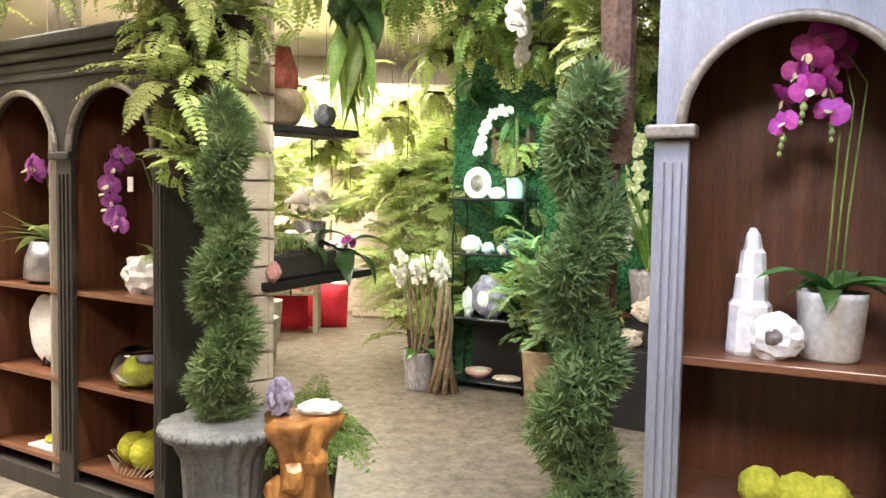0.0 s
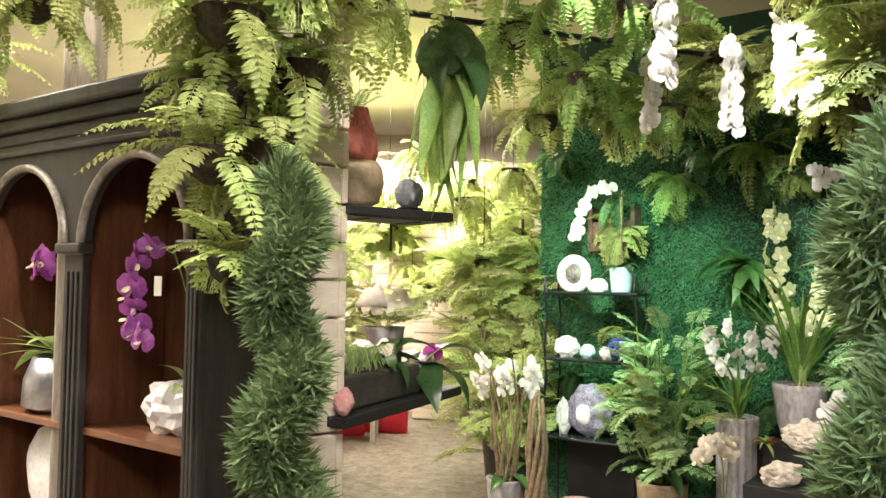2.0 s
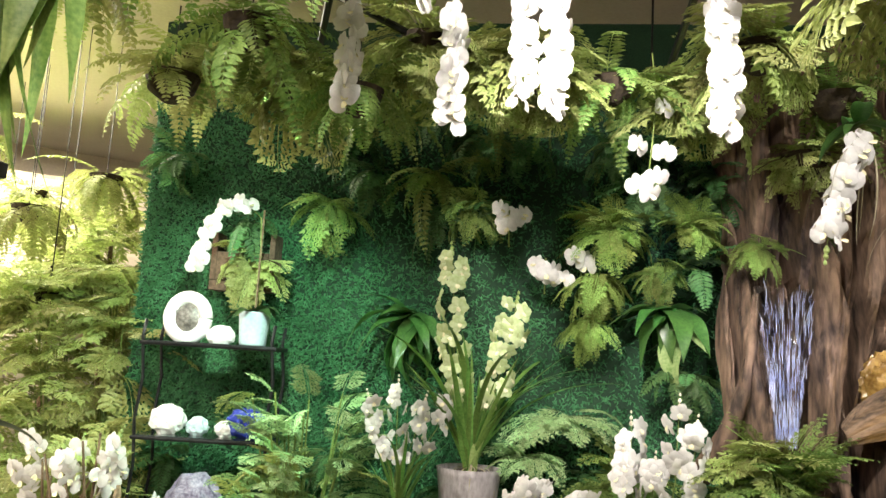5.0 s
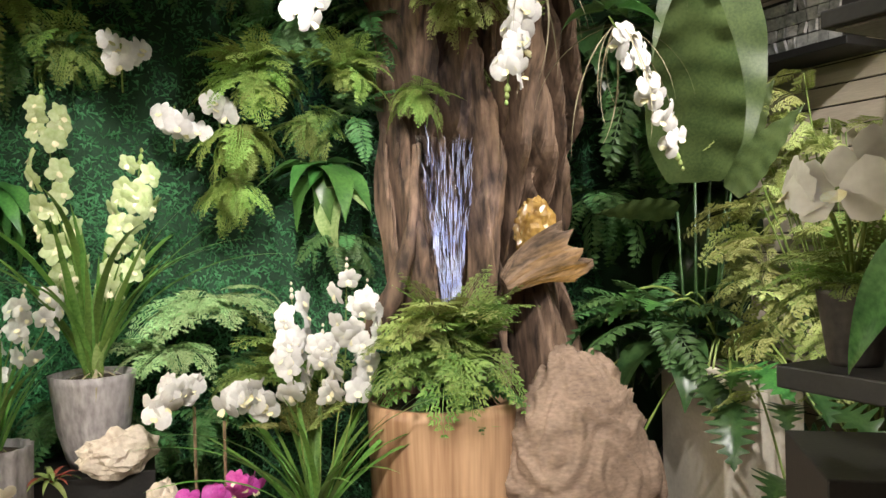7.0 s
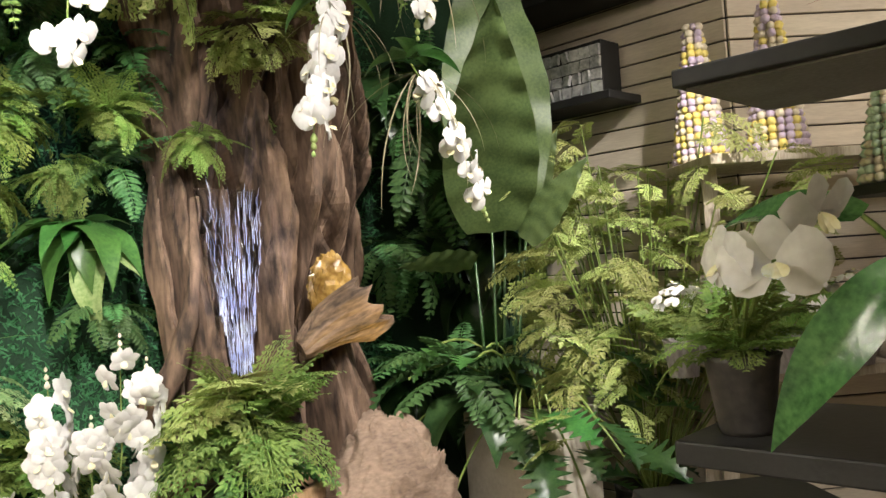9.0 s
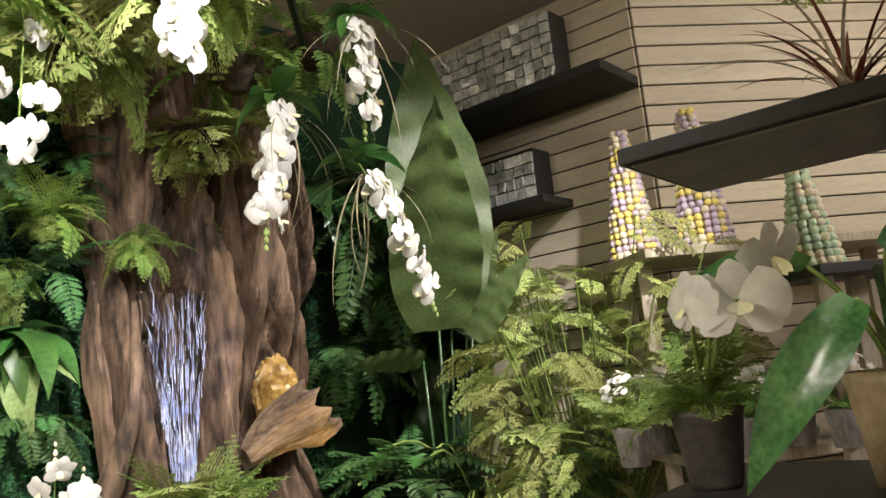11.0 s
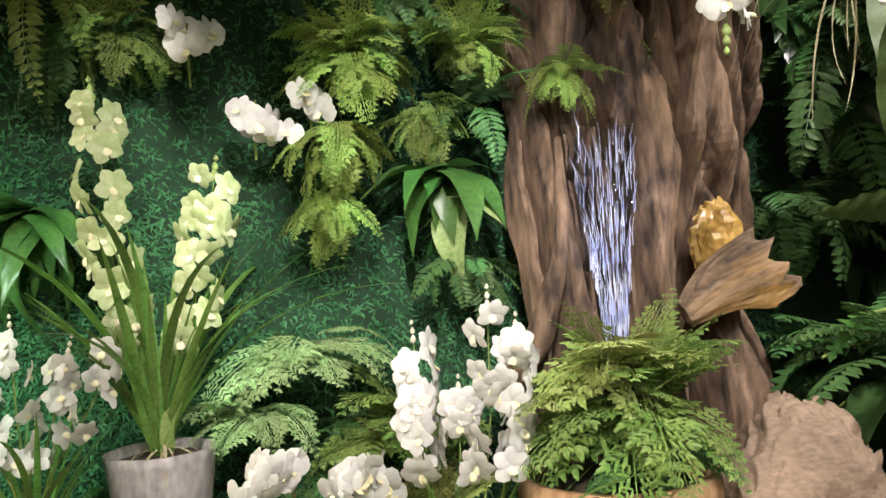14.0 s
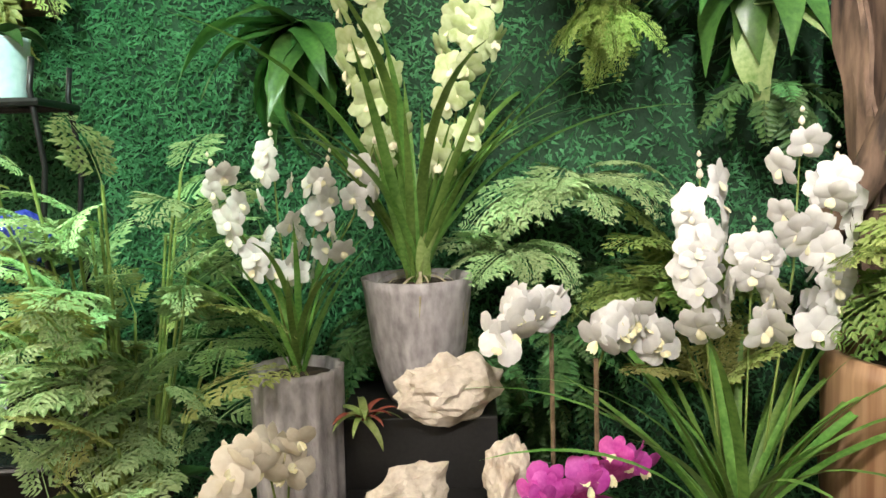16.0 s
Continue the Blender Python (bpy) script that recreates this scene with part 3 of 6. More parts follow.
def bookcase(m, bays, bay, height, zcap, shelves, outer, moulding, label, depth=0.36, pil=0.06):
    t = thing("bookcase", m, label, "bookcase", "arched bookcases")
    w = bays * bay
    top = height - 0.16
    part("back", boxed(0.0, depth - 0.02, 0.0, w, depth, top), REDWOOD, t)
    for x in (0.0, w - 0.022):
        part("side_panel", boxed(x, 0.03, 0.0, x + 0.022, depth - 0.022, top), outer, t)
    for x0, x1 in ((0.024, 0.034), (w - 0.034, w - 0.024)):
        part("lining", boxed(x0, 0.034, 0.02, x1, depth - 0.023, top - 0.01, bevel=0), REDWOOD, t, "reddish brown inner lining")
    for i in range(1, bays):
        part("divider", boxed(i * bay - 0.012, 0.034, 0.02, i * bay + 0.012, depth - 0.023, top - 0.01), REDWOOD, t)
    part("plinth", boxed(-0.015, 0.0, 0.0, w + 0.015, depth - 0.05, 0.10), outer, t)
    for i in range(bays):
        for z in shelves:
            part("shelf", boxed(i * bay + 0.036, 0.02, z - 0.026, (i + 1) * bay - 0.036, depth - 0.024, z), SHELFWOOD, t, "mahogany brown shelf board")
        part("arch", arch_front(i * bay, (i + 1) * bay, 0, top, zcap, pil, 0.03), outer, t)
        cx, r = (i + 0.5) * bay, bay / 2 - pil
        pts = [(cx - (r + 0.008) * math.cos(math.pi * k / 22), -0.008, zcap + (r + 0.008) * math.sin(math.pi * k / 22)) for k in range(23)]
        part("arch_moulding", tube(bmesh.new(), pts, 0.016, 0.016, 8), moulding, t, "worn silvery arch moulding", True)
    for i in range(bays + 1):
        c = min(max(i * bay, pil / 2 + 0.005), w - pil / 2 - 0.005)
        k = pil if 0 < i < bays else pil * 0.62
        bm = box(bmesh.new(), c - k, 0.0, 0.10, c + k, 0.028, zcap - 0.03, 0.003)
        pl = part("pilaster", bm, outer, t, "fluted pilaster")
        for f in (-0.5, 0.0, 0.5):
            part("flute", boxed(c + k * f - 0.007, -0.008, 0.24, c + k * f + 0.007, 0.001, zcap - 0.09, bevel=0.003), outer, pl)
        bm = box(bmesh.new(), c - k - 0.022, -0.03, zcap - 0.026, c + k + 0.022, 0.034, zcap + 0.012, 0.008)
        part("capital", bm, moulding if outer is not BLACKWOOD else outer, t)
    for z0, z1, o in ((top, top + 0.05, 0.012), (top + 0.05, top + 0.10, 0.035), (top + 0.10, height, 0.06)):
        part("cornice", boxed(-o, -o, z0, w + o, depth, z1, bevel=0.012), outer, t)
    part("cornice", boxed(-0.01, -0.016, top - 0.045, w + 0.01, 0.0, top - 0.025, bevel=0.005), outer, t)
    return t


LM = pose(-1.675, 6.188, 0, 0, 0, -35.2)
RM = pose(1.205, 4.135, 0, 0, 0, -29.0)
bookcase(LM, 2, 0.715, 2.22, 1.66, (0.18, 0.585, 1.02), BLACKWOOD, SILVERED, "black wooden bookcase with two arches and mahogany shelves", 0.40)
bookcase(RM, 2, 0.70, 2.28, 1.68, (0.20, 0.62, 1.05), BLUEPAINT, SILVERED, "grey painted bookcase with arches and fluted pilasters", 0.40, 0.075)


def inside(m, x, y, z, rz=0):
    return m @ pose(x, y, z, 0, 0, rz)


# left bookcase: orchid in a silver bowl
t = thing("potted_orchid", inside(LM, 0.36, 0.19, 1.02) @ Matrix.Scale(1.25, 4), "magenta orchid with grasses in a silver bowl on a shelf", "orchid")
pot_part(t, [(0.09, 0), (0.13, 0.02), (0.125, 0.10), (0.10, 0.17)], STEEL, "brushed silver bowl")
for k in range(2):
    spray(t, arc_points((0.02 * k, 0, 0.15), (-0.10 + 0.2 * k, -0.04, 0.46), 0.14), MOTH_V, 0.5, 5, -110, BUD_M)
clump(t, PALES, 7, 20, 60, (0, 0, 0.16), 0.8)
clump(t, [blade(0.34, 0.006, 30, LEAF_P), blade(0.3, 0.006, 10, LEAF_P)], 12, 0, 30, (-0.05, 0, 0.18), 0.9, 180, 120)
# magenta arching orchid in a crystal block
t = thing("potted_orchid", inside(LM, 1.10, 0.17, 1.02) @ Matrix.Scale(1.12, 4), "magenta orchid arching out of a white crystal block", "orchid")
part("pot", lump(0.10, 1.15, 0.8, 0.85, 0.35, 2.6, 3, 4), CRYSTAL, t, "rough white crystal block", m=pose(0, 0, 0.075))
pts = [(0.05, 0, 0.14), (0.05, 0.02, 0.35), (-0.03, 0.0, 0.55), (-0.10, -0.03, 0.58), (-0.16, -0.04, 0.50), (-0.17, -0.05, 0.40), (-0.13, -0.06, 0.32), (-0.06, -0.06, 0.27)]
spray(t, pts, MOTH_V, 0.36, 12, -100, None)
part("stem", tube(bmesh.new(), [(0.05, 0, 0.14), (0.08, 0.01, 0.35), (0.02, 0, 0.52)], 0.003), STEM, t)
clump(t, PALES, 3, 30, 80, (0.06, 0, 0.14), 0.5)
part("tag", boxed(-0.025, -0.075, 0.42, 0.01, -0.072, 0.48, bevel=0), PAPER, t, "white paper price tag")
# shell plate, glass bowl, candle plate, moss balls
t = thing("shell_plate", inside(LM, 0.36, 0.13, 0.585), "round white shell plate on a small stand", "ornament")
part("plate", lump(0.155, 1, 0.22, 1.15, 0.08, 4, 3, 2), CRYSTAL, t, m=pose(0, 0, 0.20))
part("stand", tube(bmesh.new(), [(-0.05, 0, 0.004), (0, -0.02, 0.05), (0.05, 0, 0.004)], 0.006), BLACKMETAL, t)
t = thing("terrarium_bowl", inside(LM, 1.10, 0.15, 0.585) @ Matrix.Scale(1.15, 4), "round glass bowl with moss and violet stones", "bowl")
part("bowl", lathe([(0.07, 0), (0.12, 0.03), (0.135, 0.08), (0.11, 0.14), (0.085, 0.155), (0.078, 0.15), (0.125, 0.08), (0.06, 0.01)], 28), GLASS, t, smooth=True)
part("filling", lump(0.10, 1, 1, 0.4, 0.2, 4, 2, 3), MOSS_Y, t, m=pose(0, 0, 0.055))
part("filling", lump(0.06, 1.2, 1, 0.5, 0.3, 5, 2, 8), AMETHYST, t, m=pose(0, 0, 0.10))
t = thing("candle_plate", inside(LM, 0.45, 0.17, 0.18), "white candle on a square plate with moss", "candle")
part("plate", boxed(-0.15, -0.12, 0, 0.15, 0.12, 0.015), PALEPOT, t)
part("candle", lathe([(0.035, 0.015), (0.038, 0.02), (0.038, 0.19), (0.03, 0.20)], 20), WAX, t, smooth=True, m=pose(0.08, 0, 0))
part("moss", lump(0.07, 1.3, 1, 0.3, 0.3, 4, 2, 5), MOSS_Y, t, m=pose(-0.05, 0, 0.025))
t = thing("moss_basket", inside(LM, 1.08, 0.17, 0.18), "yellow moss balls in a low twig basket", "moss balls")
for k, (x, y, z) in enumerate(((-0.08, 0, 0.09), (0.05, -0.03, 0.09), (0.12, 0.06, 0.08), (-0.01, 0.08, 0.10))):
    part("moss_ball", lump(0.075, 1, 1, 1, 0.12, 9, 4, k), MOSS_Y, t, smooth=True, m=pose(x, y, z))
bm = bmesh.new()
for k in range(40):
    a = 2 * math.pi * k / 40
    tube(bm, [(0.15 * math.cos(a), 0.12 * math.sin(a), 0.004), (0.19 * math.cos(a + 0.3), 0.15 * math.sin(a + 0.3), 0.05 + 0.03 * rnd.random())], 0.004, 0.002, 4)
part("basket", bm, BONE, t)
# right bookcase
t = thing("potted_orchid", inside(RM, 0.46, 0.18, 1.05), "tall magenta orchid in a whitewashed pot", "orchid")
pot_part(t, [(0.07, 0), (0.078, 0.01), (0.092, 0.17), (0.094, 0.19)], PALEPOT, "whitewashed clay pot", wobble=0.03)
for k, (x, y) in enumerate(((-0.14, -0.02), (-0.02, 0.02), (-0.09, -0.06))):
    pts = [(0.02 * k - 0.02, 0, 0.17), (0.02 * k - 0.01, 0.01, 0.4), (0.03 * k, 0.0, 0.66 + 0.05 * k), (x * 0.4, y, 0.82 + 0.04 * k), (x * 0.8, y, 0.80 + 0.02 * k), (x, y - 0.03, 0.62 + 0.04 * k)]
    spray(t, pts, MOTH_M, 0.55, 6, -125, BUD_G, size=1.0)
clump(t, ORCHIDLEAF, 8, 30, 60, (0, 0, 0.185), 1.0)
clump(t, [blade(0.14, 0.004, 110, ROOT)], 5, 0, 30, (0, 0, 0.18), 1.0, name="root")
t = thing("crystal_obelisk", inside(RM, 0.25, 0.17, 1.05), "tapered white selenite tower on a shelf", "crystal tower")
bm = lathe([(0.062, 0), (0.066, 0.01), (0.062, 0.14), (0.05, 0.155), (0.046, 0.22), (0.040, 0.23), (0.034, 0.29), (0.026, 0.30), (0.02, 0.34), (0.008, 0.36)], 9, 0.16)
part("body", bm, CRYSTAL, t)
t = thing("ring_stone", inside(RM, 0.325, 0.09, 1.05), "white crystal ring with a dark hollow", "crystal")
part("body", lump(0.07, 1, 0.55, 0.95, 0.25, 3, 3, 6), CRYSTAL, t, m=pose(0, 0, 0.065))
part("hollow", lump(0.024, 1, 0.4, 1, 0.2, 3, 2, 6), AGATE, t, m=pose(-0.005, -0.033, 0.068))
for k, x in enumerate((0.30, 0.40, 0.47)):
    tagged(part("moss_ball", lump(0.06, 1, 1, 1, 0.12, 9, 4, k + 5), MOSS_Y, smooth=True, m=inside(RM, x, 0.12, 0.676)), "yellow-green moss ball on a shelf", "moss ball", "moss balls in the grey bookcase")
t = thing("brown_post", (1.19, 4.50, 0), "fibrous brown moss pole beside the bookcase", "post")
bm = bmesh.new()
tube(bm, [(0, 0, 1.60 + 0.1 * k) for k in range(16)], 0.055, 0.055, 14)
for v in bm.verts:
    v.co += Vector((noise.noise(v.co * 30), noise.noise(v.co * 30 + Vector((5, 0, 0))), 0)) * 0.012
part("pole", bm, BROWNPOST, t)
part("stake", tube(bmesh.new(), [(0, 0, 0), (0, 0, 1.62)], 0.02), BROWNPOST, t)

# ---- topiaries ----


def topiary(at, z0, z1, turns, radius, seed, label, urn):
    t = thing("topiary", (at[0], at[1], 0), label, "topiary", "spiral topiaries")
    r = np.random.RandomState(seed)
    part("trunk", tube(bmesh.new(), [(0, 0, z0 - 0.2), (0.01, 0, (z0 + z1) / 2), (0, 0, z1)], 0.014, 0.008), CANE, t)
    n = 3400
    s = np.sort(r.uniform(0, 1, n)) ** 0.9
    verts, faces = [], []
    for i in range(n):
        a = 2 * math.pi * turns * s[i] + seed
        taper = 1.0 - 0.42 * s[i]
        core = Vector((math.cos(a), math.sin(a), 0)) * radius * 0.34 * taper + Vector((0, 0, z0 + (z1 - z0) * s[i]))
        d = Vector(r.normal(size=3)).normalized()
        p = core + d * radius * taper * r.uniform(0.35, 0.66)
        for k in range(8):
            e = (d * 0.8 + Vector(r.normal(size=3)) * 0.55 + Vector((0, 0, 0.25))).normalized()
            side = e.cross(Vector(r.normal(size=3))).normalized() * 0.0028
            ln = r.uniform(0.035, 0.07)
            b = len(verts)
            verts += [p - side, p + side, p + e * ln * 0.6 + side * 1.1, p + e * ln, p + e * ln * 0.6 - side * 1.1]
            faces.append((b, b + 1, b + 2, b + 3, b + 4))
    me = bpy.data.meshes.new("foliage")
    me.from_pydata([tuple(v) for v in verts], [], faces)
    me.materials.append(TOPIARY)
    piece("foliage", me, t)
    # added tube within the needles; its dark colour stands for shade deep in the foliage
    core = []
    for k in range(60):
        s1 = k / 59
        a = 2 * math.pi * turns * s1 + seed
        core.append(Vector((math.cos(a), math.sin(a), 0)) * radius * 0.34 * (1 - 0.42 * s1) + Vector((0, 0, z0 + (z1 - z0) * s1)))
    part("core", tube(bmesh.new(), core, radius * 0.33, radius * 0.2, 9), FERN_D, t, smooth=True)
    if urn:
        prof = [(0.13, 0), (0.135, 0.03), (0.09, 0.07), (0.08, 0.12), (0.12, 0.16), (0.145, 0.30), (0.155, 0.46), (0.19, 0.53), (0.235, 0.56), (0.24, 0.585), (0.225, 0.60)]
        part("urn", lathe(prof, 108, 0, 18, 0.045), URN, t, "grey fluted urn", True)
        bm = bmesh.new()
        for k in range(44):
            a = 2 * math.pi * k / 44
            bmesh.ops.create_icosphere(bm, subdivisions=1, radius=0.017, matrix=Matrix.Translation((0.235 * math.cos(a), 0.235 * math.sin(a), 0.578)))
        part("beaded_rim", bm, URN, t, smooth=True)
    else:
        pot_part(t, [(0.12, 0), (0.13, 0.02), (0.17, 0.36), (0.18, 0.38)], URN)
    return t


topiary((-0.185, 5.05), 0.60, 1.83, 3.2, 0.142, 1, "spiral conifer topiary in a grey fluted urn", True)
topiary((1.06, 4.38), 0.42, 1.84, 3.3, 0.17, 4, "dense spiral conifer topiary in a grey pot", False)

# ---- stump stool and its stones ----
t = thing("stump_stool", (0.12, 5.03, 0), "orange burl wood stump stool", "stool")
bm = lathe([(0.14, 0), (0.16, 0.03), (0.12, 0.14), (0.085, 0.28), (0.09, 0.42), (0.12, 0.52), (0.145, 0.58), (0.15, 0.615), (0.135, 0.63)], 48, 0.5)
part("trunk", bm, STOOLWOOD, t, smooth=True)
for k in range(7):
    a = k * 0.9
    part("knot", lump(0.05, 1, 0.7, 1.3, 0.4, 3, 2, k), STOOLWOOD, t, m=pose(0.10 * math.cos(a), 0.10 * math.sin(a), 0.08 + 0.065 * k))
tagged(part("amethyst_cluster", lump(0.055, 0.9, 0.8, 1.4, 0.45, 3, 3, 2), AMETHYST, m=pose(0.04, 5.0, 0.70)), "pale violet amethyst cluster on the stump", "crystal")
tagged(part("white_stone", lump(0.06, 1.4, 0.9, 0.5, 0.3, 3, 3, 7), CRYSTAL, m=pose(0.19, 5.03, 0.655)), "flat white stone on the stump", "stone")
t = thing("bush_in_pot", (0.05, 5.75, 0), "yellow-green leafy bush in a low pot", "plant")
pot_part(t, [(0.13, 0), (0.14, 0.02), (0.17, 0.3), (0.175, 0.32)], BLACKPOT)
clump(t, UP_G, 34, 0, 75, (0, 0, 0.34), 1.0, name="frond")
clump(t, HANG_L, 10, 20, 70, (0, 0, 0.34), 0.7, name="frond")

# ---- slatted display block with planter shelf, vase shelf ----
DM = pose(-0.28, 5.757, 0, 0, 0, 38)
t = thing("display_column", DM, "pale weathered slatted display column", "display column")
part("core", boxed(0.01, 0.03, 0, 0.168, 0.25, 3.4), GREYWOOD, t)
for k in range(24):
    part("slat", boxed(0.0, 0.0, 0.02 + k * 0.14, 0.17, 0.028, 0.15 + k * 0.14, bevel=0.006), SLAT, t)
    part("slat", boxed(0.17, 0.0, 0.02 + k * 0.14, 0.20, 0.25, 0.15 + k * 0.14, bevel=0.006), SLAT, t)


def shelf_board(m, w, d, th, label, under=BLACKBOARD):
    t = thing("wall_shelf", m, label, "shelf")
    part("board", boxed(0, 0, 0, w, d, th), BLACKBOARD, t)
    part("underside", boxed(0.012, 0.012, -0.004, w - 0.012, d - 0.012, 0.0, bevel=0), under, t, "plain board underside")
    for x in (w * 0.25, w * 0.75):
        part("bracket", tube(bmesh.new(), [(x, d - 0.01, -0.12), (x, d - 0.01, -0.004), (x, 0.06, -0.006)], 0.006), BLACKMETAL, t)
    return t


SM = pose(-0.12, 5.86, 1.80, 0, 0, 38)
shelf_board(SM, 0.50, 0.28, 0.035, "black shelf carrying a vase and a stone sphere")
t = thing("vase", inside(SM, 0.12, 0.14, 0.035), "round brown vase with a red woven neck", "vase")
part("body", lathe([(0.05, 0), (0.09, 0.03), (0.11, 0.10), (0.10, 0.16), (0.085, 0.185), (0.075, 0.18)], 30), TERRA, t, smooth=True)
part("neck", lathe([(0.07, 0.17), (0.085, 0.22), (0.075, 0.30), (0.05, 0.36), (0.04, 0.40)], 24, 0.1), REDVASE, t, "dark red woven bulb", True)
clump(t, HANG_G, 5, 45, 85, (0, 0, 0.39), 0.4, name="frond")
t = thing("stone_sphere", inside(SM, 0.36, 0.12, 0.035), "grey stone head on a black wire ring", "ornament")
part("ball", lump(0.06, 1, 1, 1.05, 0.12, 4, 3, 3), URN, t, m=pose(0, 0, 0.075))
part("ring", tube(bmesh.new(), [(0.055 * math.cos(a * 0.524), 0.055 * math.sin(a * 0.524), 0.012) for a in range(13)], 0.006), BLACKMETAL, t)

PM = pose(-0.10, 5.80, 1.02, 0, 0, 65)
t = shelf_board(PM, 1.02, 0.42, 0.04, "long black display shelf carrying planters")
t = thing("trough_planter", inside(PM, 0.08, 0.06, 0.04), "long black trough planter filled with shells and grass", "planter")
bm = boxed(0, 0, 0, 0.62, 0.26, 0.13, bevel=0.015)
part("trough", bm, BLACKPOT, t)
part("soil", lump(0.13, 2.2, 0.9, 0.3, 0.3, 3, 2, 1), SOIL, t, m=pose(0.31, 0.13, 0.12))
bm = bmesh.new()
for k in range(120):
    a = rnd.uniform(0, 6.28)
    x, y = rnd.uniform(0.1, 0.3), rnd.uniform(0.04, 0.16)
    tube(bm, arc_points((x, y, 0.13), (x + 0.16 * math.cos(a), y + 0.10 * math.sin(a), 0.15), 0.09, 6), 0.002, 0.0015, 4)
part("grass_nest", bm, LEAF_P, t)
for k in range(8):
    part("shell", lump(0.05, 1.2, 0.8, 0.8, 0.4, 3, 2, k), CRYSTAL if k % 2 else BONE, t, m=pose(0.08 + 0.07 * k, 0.10 + 0.05 * (k % 3), 0.18 + 0.02 * (k % 2)))
clump(t, DARKS, 7, 10, 60, (0.45, 0.1, 0.15), 0.8)
t = thing("stone_stack", inside(PM, 0.16, 0.31, 0.04), "stack of white stones beside the trough", "ornament")
for k, (r, z) in enumerate(((0.12, 0.09), (0.105, 0.25), (0.09, 0.40))):
    part("stone", lump(r, 1.1, 0.7, 0.85, 0.18, 3, 3, k + 11), CRYSTAL, t, m=pose(0.02 * k, 0.0, z))
t = thing("calla_lily", inside(PM, 0.30, 0.32, 0.04), "white calla lily with dark leaves", "flower")
part("stem", tube(bmesh.new(), [(0, 0, 0.0), (0.02, 0, 0.3), (0.10, -0.10, 0.40)], 0.008), STEM, t)
part("bloom", lathe([(0.01, 0), (0.02, 0.04), (0.04, 0.09), (0.062, 0.12), (0.055, 0.118), (0.02, 0.06)], 18, 0.15), PETAL_C, t, smooth=True, m=pose(0.10, -0.10, 0.39, 70, 0, 40))
clump(t, DARKS, 5, 20, 70, (0, 0, 0.12), 1.0)
t = thing("flower_bucket", inside(PM, 0.80, 0.30, 0.04), "grey bucket of cream hydrangeas and ferns", "bouquet")
pot_part(t, [(0.07, 0), (0.075, 0.02), (0.09, 0.26), (0.095, 0.28)], STONEPOT)
for k in range(30):
    a, e = rnd.uniform(0, 6.28), rnd.uniform(0.1, 1.3)
    d = Vector((math.cos(a) * math.cos(e), math.sin(a) * math.cos(e), math.sin(e)))
    piece("flower", MOTH_C, t, Matrix.Translation(Vector((0, 0, 0.34)) + d * 0.14) @ d.to_track_quat("X", "Z").to_matrix().to_4x4())
clump(t, UP_L, 9, 30, 80, (0, 0, 0.28), 0.6, name="frond")
t = thing("pink_figurine", inside(PM, 0.02, 0.03, 0.04), "small pink ceramic ornament", "ornament")
part("body", lump(0.035, 1, 1, 1.5, 0.25, 3, 2, 3), PINK, t, m=pose(0, 0, 0.05))
t = thing("driftwood_bowl", inside(PM, 0.84, 0.14, 0.04), "grey driftwood piece with a pot of dark leaves", "planter")
part("wood", lump(0.10, 1.6, 0.7, 0.7, 0.45, 3, 3, 9), BONE, t, m=pose(0, 0, 0.07))
clump(t, DARKS, 8, 10, 55, (0, 0, 0.10), 0.9)
piece("flower", MOTH_M, t, pose(0.05, -0.05, 0.16))

for k, (x, y, rz) in enumerate(((-0.78, 10.9, 10), (-0.36, 11.1, -6))):
    t = thing("red_cushion", (x, y, 0.0, -12, 0, rz), "red velvet cushion leaning on the floor", "cushion", "red cushions")
    bm = bmesh.new()
    bmesh.ops.create_grid(bm, x_segments=10, y_segments=10, size=0.2)
    top = [v for v in bm.verts]
    for v in top:
        v.co.z = 0.085 * (1 - (v.co.x / 0.2) ** 4) * (1 - (v.co.y / 0.2) ** 4)
    geo = bmesh.ops.duplicate(bm, geom=bm.faces[:] + bm.verts[:] + bm.edges[:])
    for v in geo["geom"]:
        if isinstance(v, bmesh.types.BMVert):
            v.co.z = -v.co.z
    part("pillow", bm, REDCLOTH, t, smooth=True, m=pose(0, 0, 0.25, 90, 0, 0) @ Matrix.Scale(1.25, 4))

# ---- etagere ----
EM = pose(0.90, 8.17, 0, 0, 0, -30)
t = thing("etagere", EM, "black wire etagere with four smoked glass shelves", "etagere")
EW, ED = 0.62, 0.26
for x in (0.01, EW - 0.01):
    for y in (0.01, ED - 0.01):
        pts = [(x + 0.012 * math.sin(3 * k), y, 0.19 * k) for k in range(9)] + [(x, y, 1.60)]
        part("post", tube(bmesh.new(), pts, 0.008), BLACKMETAL, t, smooth=True)
for z in (0.06, 0.55, 1.06, 1.49):
    bm = bmesh.new()
    tube(bm, [(0, 0, z), (EW, 0, z), (EW, ED, z), (0, ED, z), (0, 0, z)], 0.010, 0.010, 6)
    part("shelf_frame", bm, BLACKMETAL, t)
    part("shelf", boxed(0.008, 0.008, z + 0.002, EW - 0.008, ED - 0.008, z + 0.012, bevel=0.002), SMOKED, t, "smoked glass shelf")


def on_et(x, y, z, rz=0):
    return EM @ pose(x, y, z + 0.012, 0, 0, rz)


